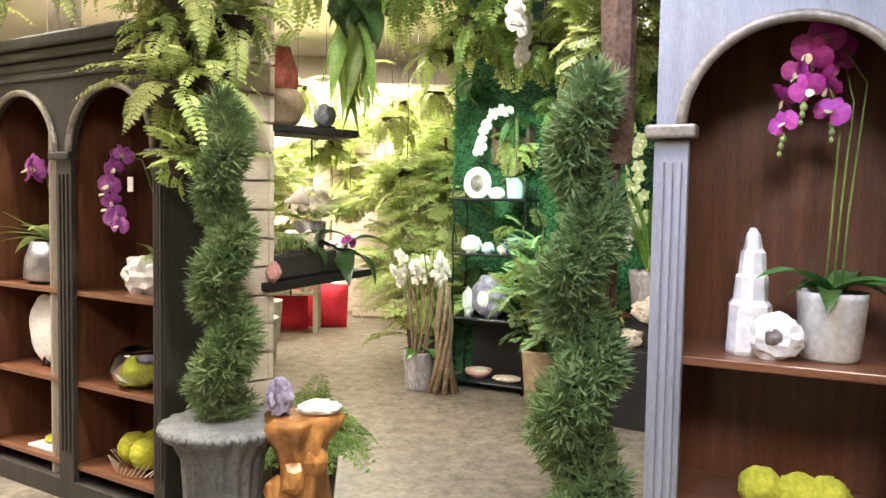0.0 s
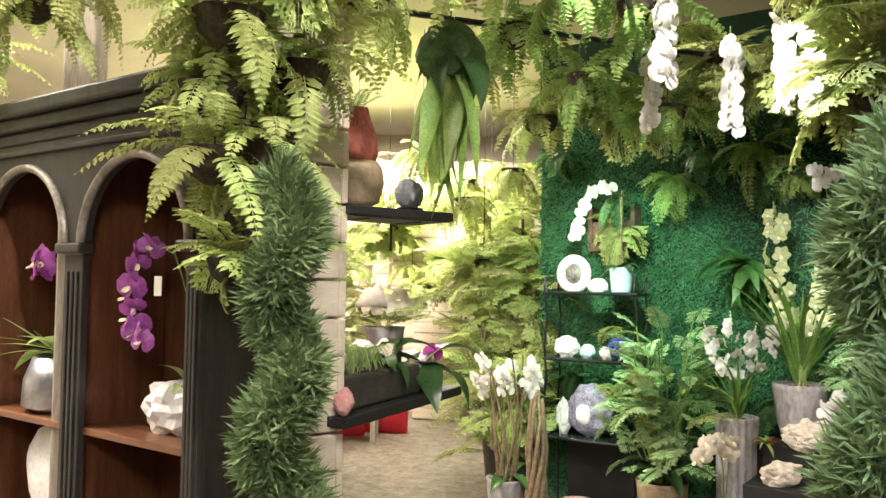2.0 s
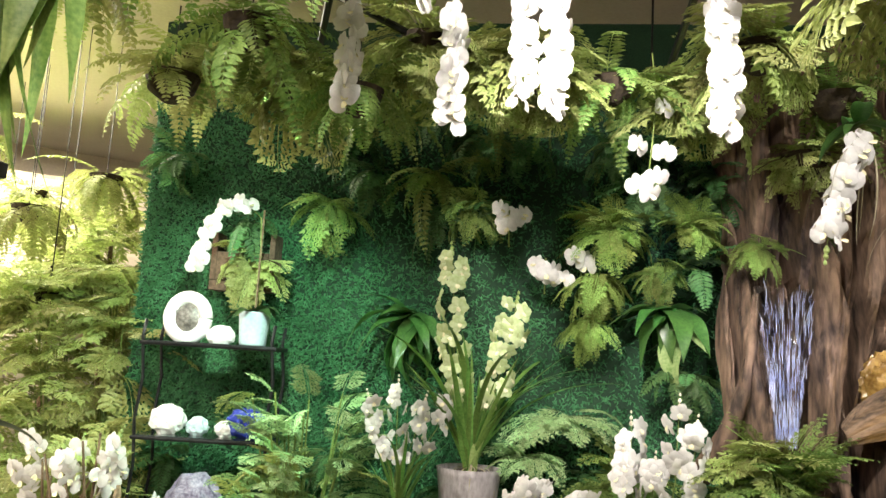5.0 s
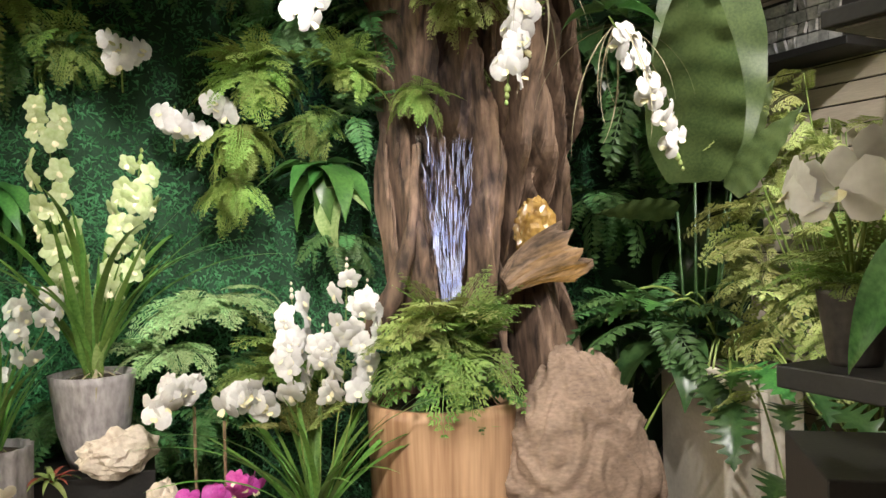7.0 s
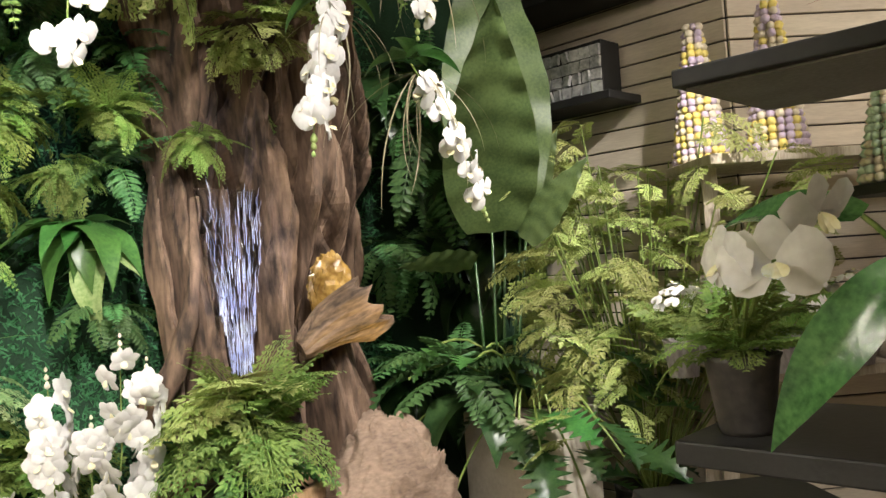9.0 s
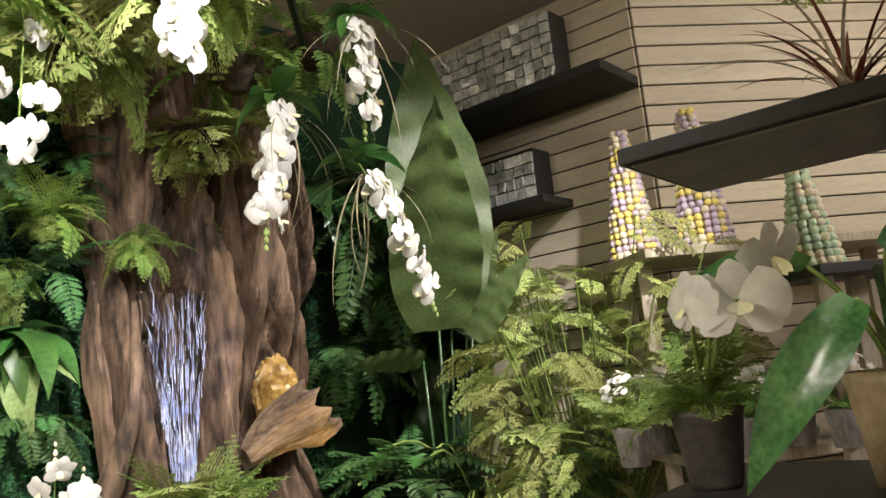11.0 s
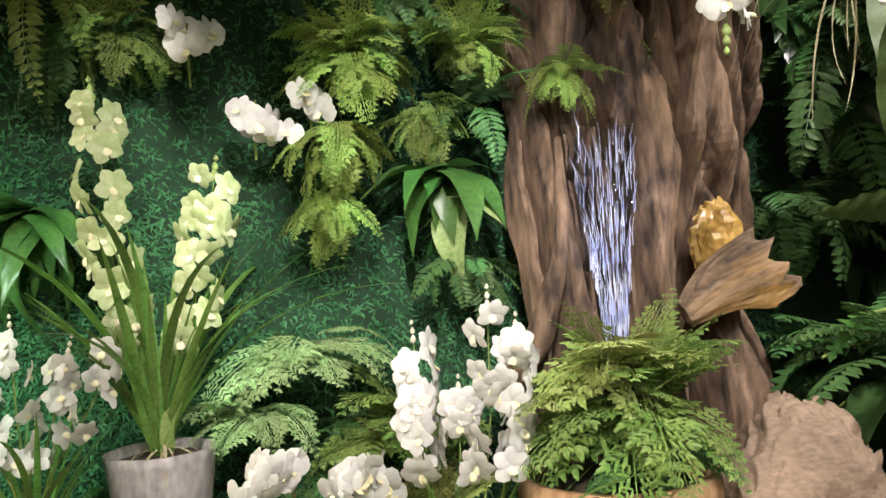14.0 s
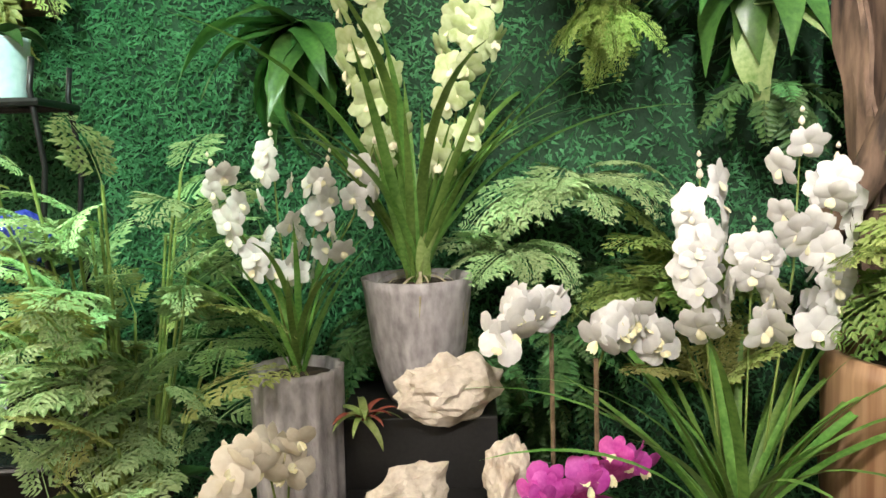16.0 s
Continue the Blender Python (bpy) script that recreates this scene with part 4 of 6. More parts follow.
t = thing("agate_ring", on_et(0.17, 0.10, 1.49), "white crystal ring with a grey agate heart", "crystal")
part("rim", tube(bmesh.new(), [(0.085 * math.cos(k * 0.2618), 0, 0.115 + 0.095 * math.sin(k * 0.2618)) for k in range(25)], 0.034, 0.034, 10), CRYSTAL, t, smooth=True)
part("core", lump(0.07, 0.95, 0.4, 1.1, 0.1, 4, 3, 1), AGATE, t, m=pose(0, 0, 0.115))
tagged(part("white_block", lump(0.05, 1.5, 0.9, 0.95, 0.2, 2, 2, 12), CRYSTAL, m=on_et(0.33, 0.10, 1.53)), "small white crystal block", "crystal")
t = thing("potted_orchid", on_et(0.48, 0.13, 1.49), "white moth orchid arching from a pale blue pot", "orchid")
pot_part(t, [(0.06, 0), (0.064, 0.01), (0.075, 0.15), (0.078, 0.16)], BLUEPOT, "pale blue ceramic pot")
part("stake", tube(bmesh.new(), [(0.0, 0, 0.14), (0.0, 0, 0.66)], 0.005), CANE, t)
spray(t, [(0, 0, 0.14), (0.0, 0.0, 0.45), (-0.01, -0.01, 0.62), (-0.08, -0.03, 0.68), (-0.16, -0.05, 0.66), (-0.23, -0.06, 0.56), (-0.27, -0.06, 0.44), (-0.29, -0.07, 0.34)], MOTH_W, 0.36, 18, -110, None, size=0.95)
clump(t, DARKS, 6, 10, 60, (0, 0, 0.15), 0.6)
for nm, x, r, mt, lb in (("white_crystal", 0.12, 0.07, CRYSTAL, "white crystal chunks"), ("blue_agate", 0.26, 0.045, BLUEPOT, "pale blue agate nodule"), ("agate_slice", 0.39, 0.04, CRYSTAL, "white agate eye stone"), ("cobalt_geode", 0.49, 0.075, COBALT, "cobalt blue geode")):
    tagged(part(nm, lump(r, 1.2, 0.7, 1.0, 0.25, 3, 3, x * 10), mt, m=on_et(x, 0.12, 1.06 + r * 0.9)), lb + " on the etagere", "crystal", "stones on the etagere")
t = thing("amethyst_geode", on_et(0.28, 0.12, 0.55), "grey amethyst geode with a white heart", "geode")
part("body", lump(0.15, 0.95, 0.5, 1.15, 0.2, 2.5, 3, 5), AMETHYST, t, m=pose(0, 0, 0.165))
part("heart", lump(0.06, 0.9, 0.4, 1.1, 0.2, 3, 2, 5), CRYSTAL, t, m=pose(-0.02, -0.07, 0.15))
tagged(part("crystal_cluster", lump(0.06, 0.8, 0.7, 2.0, 0.3, 3, 3, 15), CRYSTAL, m=on_et(0.10, 0.12, 0.66)), "white crystal cluster beside the geode", "crystal")
t = thing("shell_bowl", on_et(0.20, 0.12, 0.06), "small pinkish bowl of shells on the lowest shelf", "bowl")
part("bowl", lathe([(0.05, 0), (0.09, 0.03), (0.11, 0.07), (0.10, 0.07), (0.05, 0.02)], 24), PINK, t, smooth=True)
part("shells", lump(0.08, 1, 1, 0.3, 0.3, 5, 2, 1), BONE, t, m=pose(0, 0, 0.055))
t = thing("stone_slab", on_et(0.45, 0.12, 0.06), "flat pale stone slab", "stone")
part("slab", lump(0.11, 1.1, 0.7, 0.22, 0.15, 3, 3, 2), BONE, t, m=pose(0, 0, 0.022))
tagged(part("black_box", boxed(0.06, 0.30, 0.0, 0.66, 0.58, 0.60), BLACKBOARD, m=EM), "black plinth box behind the etagere", "plinth")

# dry stem orchid beside the etagere
t = thing("potted_orchid", (0.66, 8.10, 0), "white orchid with dry driftwood stems in a grey pot", "orchid")
pot_part(t, [(0.10, 0), (0.105, 0.02), (0.125, 0.28), (0.13, 0.30)], STONEPOT, "grey stone pot", wobble=0.03)
for k in range(9):
    a = k * 0.7
    part("cane", tube(bmesh.new(), [(0.05 * math.cos(a), 0.05 * math.sin(a), 0.24), (0.10 * math.cos(a + 1), 0.09 * math.sin(a + 1), 0.6), (0.12 * math.cos(a), 0.1 * math.sin(a), 0.85 + 0.03 * k)], 0.012, 0.005), CANE, t)
for k in range(6):
    a = k * 1.05 + 0.3
    spray(t, arc_points((0.03 * math.cos(a), 0.03 * math.sin(a), 0.28), (0.22 * math.cos(a), 0.14 * math.sin(a), 0.95 + 0.06 * (k % 3)), 0.12), MOTH_W, 0.62, 5, -100, BUD_G)
clump(t, BROADS, 5, 10, 60, (0, 0, 0.29), 0.8)
t = thing("root_stump", (0.84, 7.98, 0), "twisted brown driftwood roots standing on the floor", "driftwood")
for k in range(8):
    a = k * 0.8
    pts = [(0.10 * math.cos(a), 0.08 * math.sin(a), 0), (0.05 * math.cos(a + 0.6), 0.05 * math.sin(a + 0.6), 0.25), (0.06 * math.cos(a + 1.4), 0.05 * math.sin(a + 1.4), 0.5), (0.04 * math.cos(a + 2), 0.06 * math.sin(a + 2), 0.72 + 0.05 * (k % 4))]
    part("root", tube(bmesh.new(), pts, 0.026, 0.010, 7), CANE, t, smooth=True)

# bright tall fern left of the etagere
for k, (x, y, h) in enumerate(((0.80, 8.80, 1.15), (0.72, 9.30, 1.7), (0.95, 9.2, 2.0))):
    t = thing("tall_fern", (x, y, 0), "tall feathery yellow-green fern in a pot", "fern", "tall feathery ferns")
    pot_part(t, [(0.12, 0), (0.13, 0.02), (0.16, 0.3), (0.165, 0.32)], BLACKPOT)
    for j in range(20):
        a, b = rnd.uniform(0, 6.28), rnd.uniform(0.05, 0.36)
        zt = h * rnd.uniform(0.45, 1.0)
        part("stem", tube(bmesh.new(), [(0.03 * math.cos(a), 0.03 * math.sin(a), 0.3), (b * math.cos(a), b * math.sin(a), zt)], 0.004), STEM, t)
        for q in range(3):
            piece("frond", rnd.choice(UP_L), t, Matrix.Translation((b * math.cos(a), b * math.sin(a), zt - 0.12 * q)) @ pose(0, 0, 0, rnd.uniform(-30, 30), -rnd.uniform(-5, 60), math.degrees(a) + rnd.uniform(-80, 80)) @ Matrix.Scale(rnd.uniform(0.6, 1.0), 4))

# ---- planted moss wall ----


def wall_fern(x, y, z, meshes, n, size, label, low=-20, high=60, spread=200, nm="wall_fern"):
    return rosette(nm, (x, y, z), meshes, n, low, high, label, "fern", FACE, spread, size, "ferns on the moss wall")


wall_fern(2.78, 7.12, 2.14, WALL_G_LIT, 40, 0.78, "green fern rooted in the moss wall")
wall_fern(2.74, 7.16, 1.92, WALL_G_LIT, 40, 0.74, "green fern hanging down the moss wall", -80, 10)
wall_fern(2.72, 7.20, 1.72, WALL_G_LIT, 24, 0.62, "green fern hanging down the moss wall", -85, -10)
wall_fern(2.98, 6.80, 2.14, WALL_G_LIT, 26, 0.6, "green fern on the moss wall beside the bark")
wall_fern(3.06, 6.86, 1.98, WALL_D, 12, 0.65, "dark fern on the moss wall beside the bark")
wall_fern(2.70, 7.32, 1.25, WALL_B, 12, 0.9, "blue-green fern trailing from the moss wall", 0, 40, 180, "trailing_fern")
wall_fern(2.55, 7.40, 1.05, WALL_B, 10, 0.8, "blue-green fern trailing low on the moss wall", 0, 50, 180, "trailing_fern")
wall_fern(2.95, 7.10, 0.95, UP_G, 16, 1.0, "green fern at the foot of the moss wall", 10, 70)
wall_fern(1.72, 8.02, 2.25, WALL_G, 14, 0.9, "yellow-green fern on the moss wall", -60, 30)
wall_fern(1.45, 8.28, 1.95, HANG_L, 10, 0.7, "drying yellow-green fern on the moss wall", -70, 10)
wall_fern(2.15, 7.75, 2.42, HANG_G, 14, 0.9, "green fern high on the moss wall", -40, 40)
wall_fern(3.55, 6.62, 2.32, WALL_G, 14, 0.9, "green fern above the bark panel", -60, 30)
wall_fern(3.10, 6.95, 1.50, WALL_D, 12, 0.7, "dark fern between moss wall and bark", -40, 30)
wall_fern(2.96, 6.98, 1.98, WALL_G, 28, 0.6, "green fern filling the moss wall beside the bark", -80, 20)
wall_fern(2.90, 7.00, 2.36, WALL_D, 26, 0.7, "dark fern filling the moss wall beside the bark", -80, 20)
wall_fern(3.14, 6.58, 2.06, WALL_G_LIT, 22, 0.5, "small green fern on the edge of the bark", -50, 40)
for k in range(34):
    s = rnd.uniform(0.15, 3.0)
    z = rnd.uniform(2.15, 2.85) if k < 22 else rnd.uniform(0.5, 1.0)
    p = on_wall(s, rnd.uniform(0.04, 0.16), z)
    wall_fern(p[0], p[1], z, rnd.choice((WALL_G, WALL_D, WALL_D, WALL_D)), 15, rnd.uniform(0.6, 0.85), "green fern among the moss", -70, 40)
t = thing("wall_planter", on_wall(0.62, 0.13, 1.78) + (0, 0, WALL_YAW), "brown wooden wall box holding a fern", "planter")
part("box", boxed(-0.17, 0.0, 0, 0.17, 0.12, 0.05), BROWNPOST, t)
for x in (-0.17, 0.14):
    part("side", boxed(x, 0.0, 0.052, x + 0.03, 0.12, 0.30), BROWNPOST, t)
part("front", boxed(-0.138, 0.0, 0.052, 0.138, 0.02, 0.20), BROWNPOST, t)
clump(t, HANG_L, 10, -40, 50, (0, 0.03, 0.20), 0.45, FACE - WALL_YAW, 200, name="frond")
for k in range(16):
    s = rnd.uniform(3.95, 4.9)
    p = on_wall(s, rnd.uniform(0.1, 0.45), 0)
    t = wall_fern(p[0], p[1], rnd.uniform(0.9, 2.6), rnd.choice((WALL_D, DARKS)), 14, rnd.uniform(0.9, 1.3), "dark leafy plant filling the corner", -50, 60)
t = thing("bird_nest_fern", (2.10, 7.78, 1.70), "glossy strap leaves spreading from the moss wall", "plant")
clump(t, TONGUES, 24, -70, 45, (0, 0, 0), 1.02, FACE - 35, 230)
t = thing("rubber_plant", (3.05, 7.02, 1.78), "broad green leaves hanging on the moss wall", "plant")
clump(t, LONGBROADS, 22, -85, 30, (-0.03, -0.04, 0), 1.12, FACE, 260)
for az, el, k in ((FACE - 30, -62, 1.15), (FACE + 40, -10, 0.95)):
    piece("leaf", LONGPALES[0 if k > 1 else 1], t, pose(-0.03, -0.07, -0.08, 8, -el, az) @ Matrix.Scale(k, 4))
for k, (x, y, z, n, up) in enumerate(((2.36, 7.36, 2.15, 8, 0), (2.51, 7.26, 1.93, 7, 0), (2.64, 7.15, 1.98, 5, 0))):
    t = thing("orchid_spray", (x, y, z), "white moth orchid cluster on the moss wall", "orchid", "white orchids on the moss wall")
    part("stem", tube(bmesh.new(), [(0.06, 0.08, -0.10), (0.02, 0.03, 0.02), (0, 0, 0.06)], 0.004), STEM, t)
    for j in range(n):
        piece("flower", MOTH_W, t, pose(rnd.uniform(-0.09, 0.09), rnd.uniform(-0.06, 0.04), rnd.uniform(-0.07, 0.07) - 0.09 * up * (j % 3 - 1), rnd.uniform(-20, 20), rnd.uniform(-10, 30), FACE + rnd.uniform(-45, 45)))

t = thing("orchid_spray", (2.42, 6.51, 2.20), "sparse white moth orchid spray hanging before the dark moss", "orchid", "hanging white orchids")
part("stem", tube(bmesh.new(), [(0.03, 0.02, 0.55), (0.05, 0.01, 0.36), (0.02, 0.0, 0.16), (0.0, 0.0, 0.0)], 0.003), STEM, t, smooth=True)
for x, y, z in ((-0.03, 0.02, 0.0), (0.03, -0.02, 0.03), (0.0, -0.02, -0.04), (0.05, -0.03, 0.13), (-0.02, 0.03, 0.16), (0.07, -0.02, 0.32)):
    piece("flower", MOTH_W, t, pose(x, y, z, rnd.uniform(-20, 20), rnd.uniform(0, 30), FACE + rnd.uniform(-40, 40)))

# ---- potted display in front of the moss wall ----
tagged(part("black_plinth", boxed(0, 0, 0, 0.40, 0.34, 0.68), BLACKBOARD, m=pose(1.99, 7.41, 0, 0, 0, WALL_YAW) @ pose(0, 0, 0)), "black plinth beneath the grey pot", "plinth")
t = thing("potted_cymbidium", (2.26, 7.44, 0.68), "lime-green cymbidium orchid in a rough grey pot", "orchid")
pot_part(t, [(0.085, 0), (0.10, 0.03), (0.125, 0.14), (0.145, 0.30), (0.15, 0.33)], STONEPOT, "rough grey stone pot", wobble=0.05)
clump(t, STRAPS, 54, 66, 89, (0, 0, 0.30), 1.1, tilt=40)
clump(t, [blade(0.16, 0.020, 8, LEAF_P)], 16, 66, 88, (0, 0, 0.30), 1.0, name="pseudobulb")
for k, (x, y, zt, nn) in enumerate(((-0.09, 0.065, 1.30, 12), (0.12, -0.09, 1.08, 10))):
    pts = [(0.03 * k - 0.03, 0, 0.3), (x * 0.4, y * 0.4, 0.5), (x * 0.6, y * 0.6, 0.62), (x * 0.8, y * 0.8, 0.78), (x, y, 0.94), (x * 1.1, y, zt - 0.14), (x * 1.25, y * 1.1, zt)]
    spray(t, pts, BOAT_G, 0.34, nn + 9, FACE, BUD_G, 40, 1.12, True, 0.06)
clump(t, [blade(0.2, 0.004, 130, ROOT), blade(0.26, 0.004, 150, ROOT)], 9, 10, 40, (0, 0, 0.33), 1.0, FACE, 200, "root")
t = thing("potted_cymbidium", (1.91, 7.46, 0), "white cymbidium orchid in a grooved grey pot", "orchid")
pot_part(t, [(0.095, 0.0), (0.10, 0.02), (0.108, 0.40), (0.112, 0.80), (0.114, 0.82)], STONEPOT, "tall grooved grey pot", 0.0, 16, 0.035)
clump(t, STRAPS, 22, 55, 85, (0, 0, 0.80), 0.75, tilt=40)
for k in range(4):
    x = -0.14 + 0.10 * k
    spray(t, [(0, 0, 0.82), (x * 0.3, 0, 1.0), (x, -0.03, 1.18), (x * 1.35, -0.05, 1.30 + 0.06 * (k % 2))], BOAT_W, 0.42, 8, FACE, BUD_W, 60, 0.88, True, 0.04)
t = thing("fern_bush", (1.55, 7.68, 0), "tall light green fern bush in a dark pot", "fern")
pot_part(t, [(0.11, 0), (0.12, 0.02), (0.15, 0.38), (0.155, 0.40)], TERRA, "brown clay pot")
for j in range(44):
    a, b = rnd.uniform(0, 6.28), rnd.uniform(0.03, 0.27)
    zt = rnd.uniform(0.6, 1.32)
    part("stem", tube(bmesh.new(), [(0.03 * math.cos(a), 0.03 * math.sin(a), 0.36), (b * math.cos(a), b * math.sin(a), zt)], 0.004), STEM, t)
    for q in range(3):
        piece("frond", rnd.choice(UP_B if rnd.random() < 0.85 else UP_L), t, Matrix.Translation((b * math.cos(a), b * math.sin(a), zt - 0.1 * q)) @ pose(0, 0, 0, rnd.uniform(-30, 30), -rnd.uniform(0, 70), math.degrees(a) + rnd.uniform(-80, 80)) @ Matrix.Scale(rnd.uniform(0.32, 0.58), 4))
clump(t, DARKS, 12, 0, 50, (0, 0, 0.45), 1.0)
t = thing("potted_orchid", (1.77, 7.28, 0), "cream moth orchid in a dark pot on the floor", "orchid")
pot_part(t, [(0.06, 0), (0.08, 0.3), (0.085, 0.32)], BLACKPOT)
spray(t, [(0, 0, 0.3), (0.0, 0, 0.55), (-0.03, -0.02, 0.72), (-0.10, -0.05, 0.70), (-0.16, -0.07, 0.60)], MOTH_C, 0.4, 9, FACE, None, size=1.0)
spray(t, [(0, 0, 0.3), (0.03, 0, 0.6), (0.04, -0.04, 0.74)], MOTH_C, 0.6, 4, FACE, None)
clump(t, ORCHIDLEAF, 6, 5, 40, (0, 0, 0.31), 1.0)
for k, (x, y, zt, dx) in enumerate(((2.41, 7.08, 0.97, -0.10), (2.43, 6.95, 0.93, 0.08))):
    t = thing("potted_orchid", (x, y, 0), "white moth orchid on a cane in a black pot", "orchid", "white orchids on canes")
    pot_part(t, [(0.06, 0), (0.075, 0.4), (0.08, 0.42)], BLACKPOT)
    part("stake", tube(bmesh.new(), [(0, 0, 0.4), (0, 0, zt - 0.08)], 0.006), CANE, t)
    spray(t, [(0, 0, 0.4), (0.0, 0, zt - 0.12), (dx * 0.3, -0.02, zt - 0.01), (dx, -0.03, zt + 0.02), (dx * 2.0, -0.05, zt - 0.07)], MOTH_W, 0.45, 14 + 3 * k, FACE, None, 45, 1.08, True, 0.035)
    clump(t, BROADS, 7, 5, 50, (0, 0, 0.42), 0.75)
for k, (x, y, z, sx, sy, sz, rz) in enumerate(((2.22, 7.24, 0.755, 1.5, 0.7, 0.95, -20), (2.02, 7.12, 0.57, 1.3, 0.6, 0.8, 10), (2.22, 7.02, 0.60, 0.9, 0.6, 1.0, 40))):
    tagged(part("driftwood", lump(0.085, sx, sy, sz, 0.32, 2.0, 4, k * 3.1), BONE, m=pose(x, y, z, 0, 0, rz)), "bleached hollow driftwood piece", "driftwood", "bleached driftwood")
tagged(part("black_plinth", boxed(-0.30, -0.14, 0, 0.30, 0.14, 0.52), BLACKBOARD, m=pose(2.14, 7.06, 0, 0, 0, WALL_YAW)), "low black plinth carrying driftwood", "plinth")
t = thing("air_plant", (2.03, 7.34, 0.69), "small red-brown air plant with pale curled leaves", "plant")
clump(t, [blade(0.10, 0.012, 90, REDVASE), blade(0.12, 0.011, 110, LEAF_P)], 16, 10, 70, (0, 0, 0), 1.0)
t = thing("potted_orchid", (2.28, 6.88, 0), "magenta moth orchid in a black pot", "orchid")
pot_part(t, [(0.06, 0), (0.08, 0.3), (0.085, 0.32)], BLACKPOT)
for k in range(3):
    spray(t, [(0, 0, 0.3), (0.0, 0, 0.5), (-0.08 + 0.1 * k, -0.03, 0.66), (-0.16 + 0.16 * k, -0.05, 0.63)], MOTH_M, 0.45, 6, FACE, None, 35, 0.9)
clump(t, ORCHIDLEAF, 6, 5, 40, (0, 0, 0.31), 1.0)
t = thing("potted_cymbidium", (2.62, 6.70, 0), "tall white cymbidium orchid with long strap leaves", "orchid")
pot_part(t, [(0.10, 0), (0.11, 0.02), (0.13, 0.42), (0.135, 0.44)], STONEPOT)
clump(t, STRAPS, 40, 60, 87, (0, 0, 0.42), 1.05, tilt=40)
for k in range(5):
    x, y = (0.10, 0.03, 0.14, 0.18, 0.09)[k], (0.18, 0.14, -0.03, -0.08, 0.04)[k]
    spray(t, [(x * 0.2, y * 0.2, 0.42), (x * 0.6, y * 0.6, 0.75), (x, y, 1.05), (x * 1.1, y * 1.1, (1.25, 1.12, 1.34, 1.26, 1.10)[k])], BOAT_W, 0.50, 10, FACE, BUD_W, 60, 1.12, True, 0.045)
clump(t, UP_L, 7, 40, 80, (0.08, 0.14, 0.75), 0.5, name="frond")

# ---- bark waterfall ----


def bark_panel(w, h, deep, seed, nx=90, nz=110):
    """Upright bark relief, bulging and ridged, with a hollow for the water."""
    bm = bmesh.new()
    grid = []
    for j in range(nz + 1):
        row = []
        for i in range(nx + 1):
            u, v = i / nx, j / nz
            x, z = (u - 0.5) * w, v * h
            prof = math.sqrt(max(0, 1 - (2 * u - 1) ** 2))
            ridge = noise.fractal(Vector((x * 8 + seed, z * 1.1, seed)), 1.0, 2.0, 4) * 0.13 - 0.16 * math.exp(-(noise.noise(Vector((x * 7 + 0.3 * math.sin(z * 3), z * 0.7, 3))) / 0.10) ** 2) + 0.05 * noise.noise(Vector((x * 22, z * 5, 1)))
            hollow = 0.16 * math.exp(-((u - 0.30) / 0.085) ** 2) * (1 if v < 0.62 else max(0, 1 - (v - 0.62) * 6)) + 0.12 * math.exp(-((u - 0.62) / 0.09) ** 2) * (1 if v < 0.42 else max(0, 1 - (v - 0.42) * 5))
            y = -deep * prof - ridge + hollow
            xw = x + 0.05 * noise.noise(Vector((z * 1.5, seed, u * 2))) * (1 if 0 < i < nx else 2)
            row.append(bm.verts.new((xw, y, z)))
        grid.append(row)
    for j in range(nz):
        for i in range(nx):
            bm.faces.new((grid[j][i], grid[j][i + 1], grid[j + 1][i + 1], grid[j + 1][i]))
    return bm


def bark_slab(length, radius, seed, nx=44, na=36):
    """A split log along x, thin at its near end, with long ridges and a torn far end."""
    bm = bmesh.new()
    rings = []
    for i in range(nx + 1):
        u = i / nx
        ring = []
        for k in range(na):
            a = 2 * math.pi * k / na
            r = radius * (0.30 + 0.75 * u ** 0.7)
            r *= 1 + 0.22 * noise.noise(Vector((math.cos(a) * 3.2, math.sin(a) * 3.2, u * 1.2 + seed))) + 0.12 * noise.noise(Vector((math.cos(a) * 9, math.sin(a) * 9, u * 2.5)))
            torn = 0.09 * u * u * noise.noise(Vector((math.cos(a) * 2.4, math.sin(a) * 2.4, seed)))
            ring.append(bm.verts.new((length * u + torn, r * 0.7 * math.cos(a), r * math.sin(a) + 0.03 * math.sin(3 * u))))
        rings.append(ring)
    for lo, hi in zip(rings, rings[1:]):
        for k in range(na):
            bm.faces.new((lo[k], hi[k], hi[(k + 1) % na], lo[(k + 1) % na]))
    for ring, flip in ((rings[0], 1), (rings[-1], -1)):
        c = bm.verts.new(sum((v.co for v in ring), Vector()) / na - Vector((0.03 * (1 if flip < 0 else 0), 0, 0)))
        for k in range(na):
            bm.faces.new((ring[k], ring[(k + 1) % na], c)[::flip])
    return bm


BM = pose(3.52, 6.52, 0, 0, 0, WALL_YAW)
t = thing("bark_waterfall", BM, "tall brown bark relief with water running down it", "waterfall")
part("bark", bark_panel(0.92, 3.0, 0.20, 2.3), BARK, t)
bm = bmesh.new()
rows = []
for j in range(31):
    v = j / 30
    wv = 0.045 + 0.085 * v ** 0.8
    rows.append([bm.verts.new((-0.225 + wv * (k / 12 * 2 - 1), -0.15 - 0.02 * math.cos(k * 0.52) - 0.02 * noise.noise(Vector((k * 1.3, v * 6, 0))), 1.20 + 0.68 * v)) for k in range(13)])
for lo, hi in zip(rows, rows[1:]):
    for k in range(12):
        bm.faces.new((lo[k], lo[k + 1], hi[k + 1], hi[k]))
part("water", bm, WATER, t, "clear running sheet of water", True)
bm = bmesh.new()
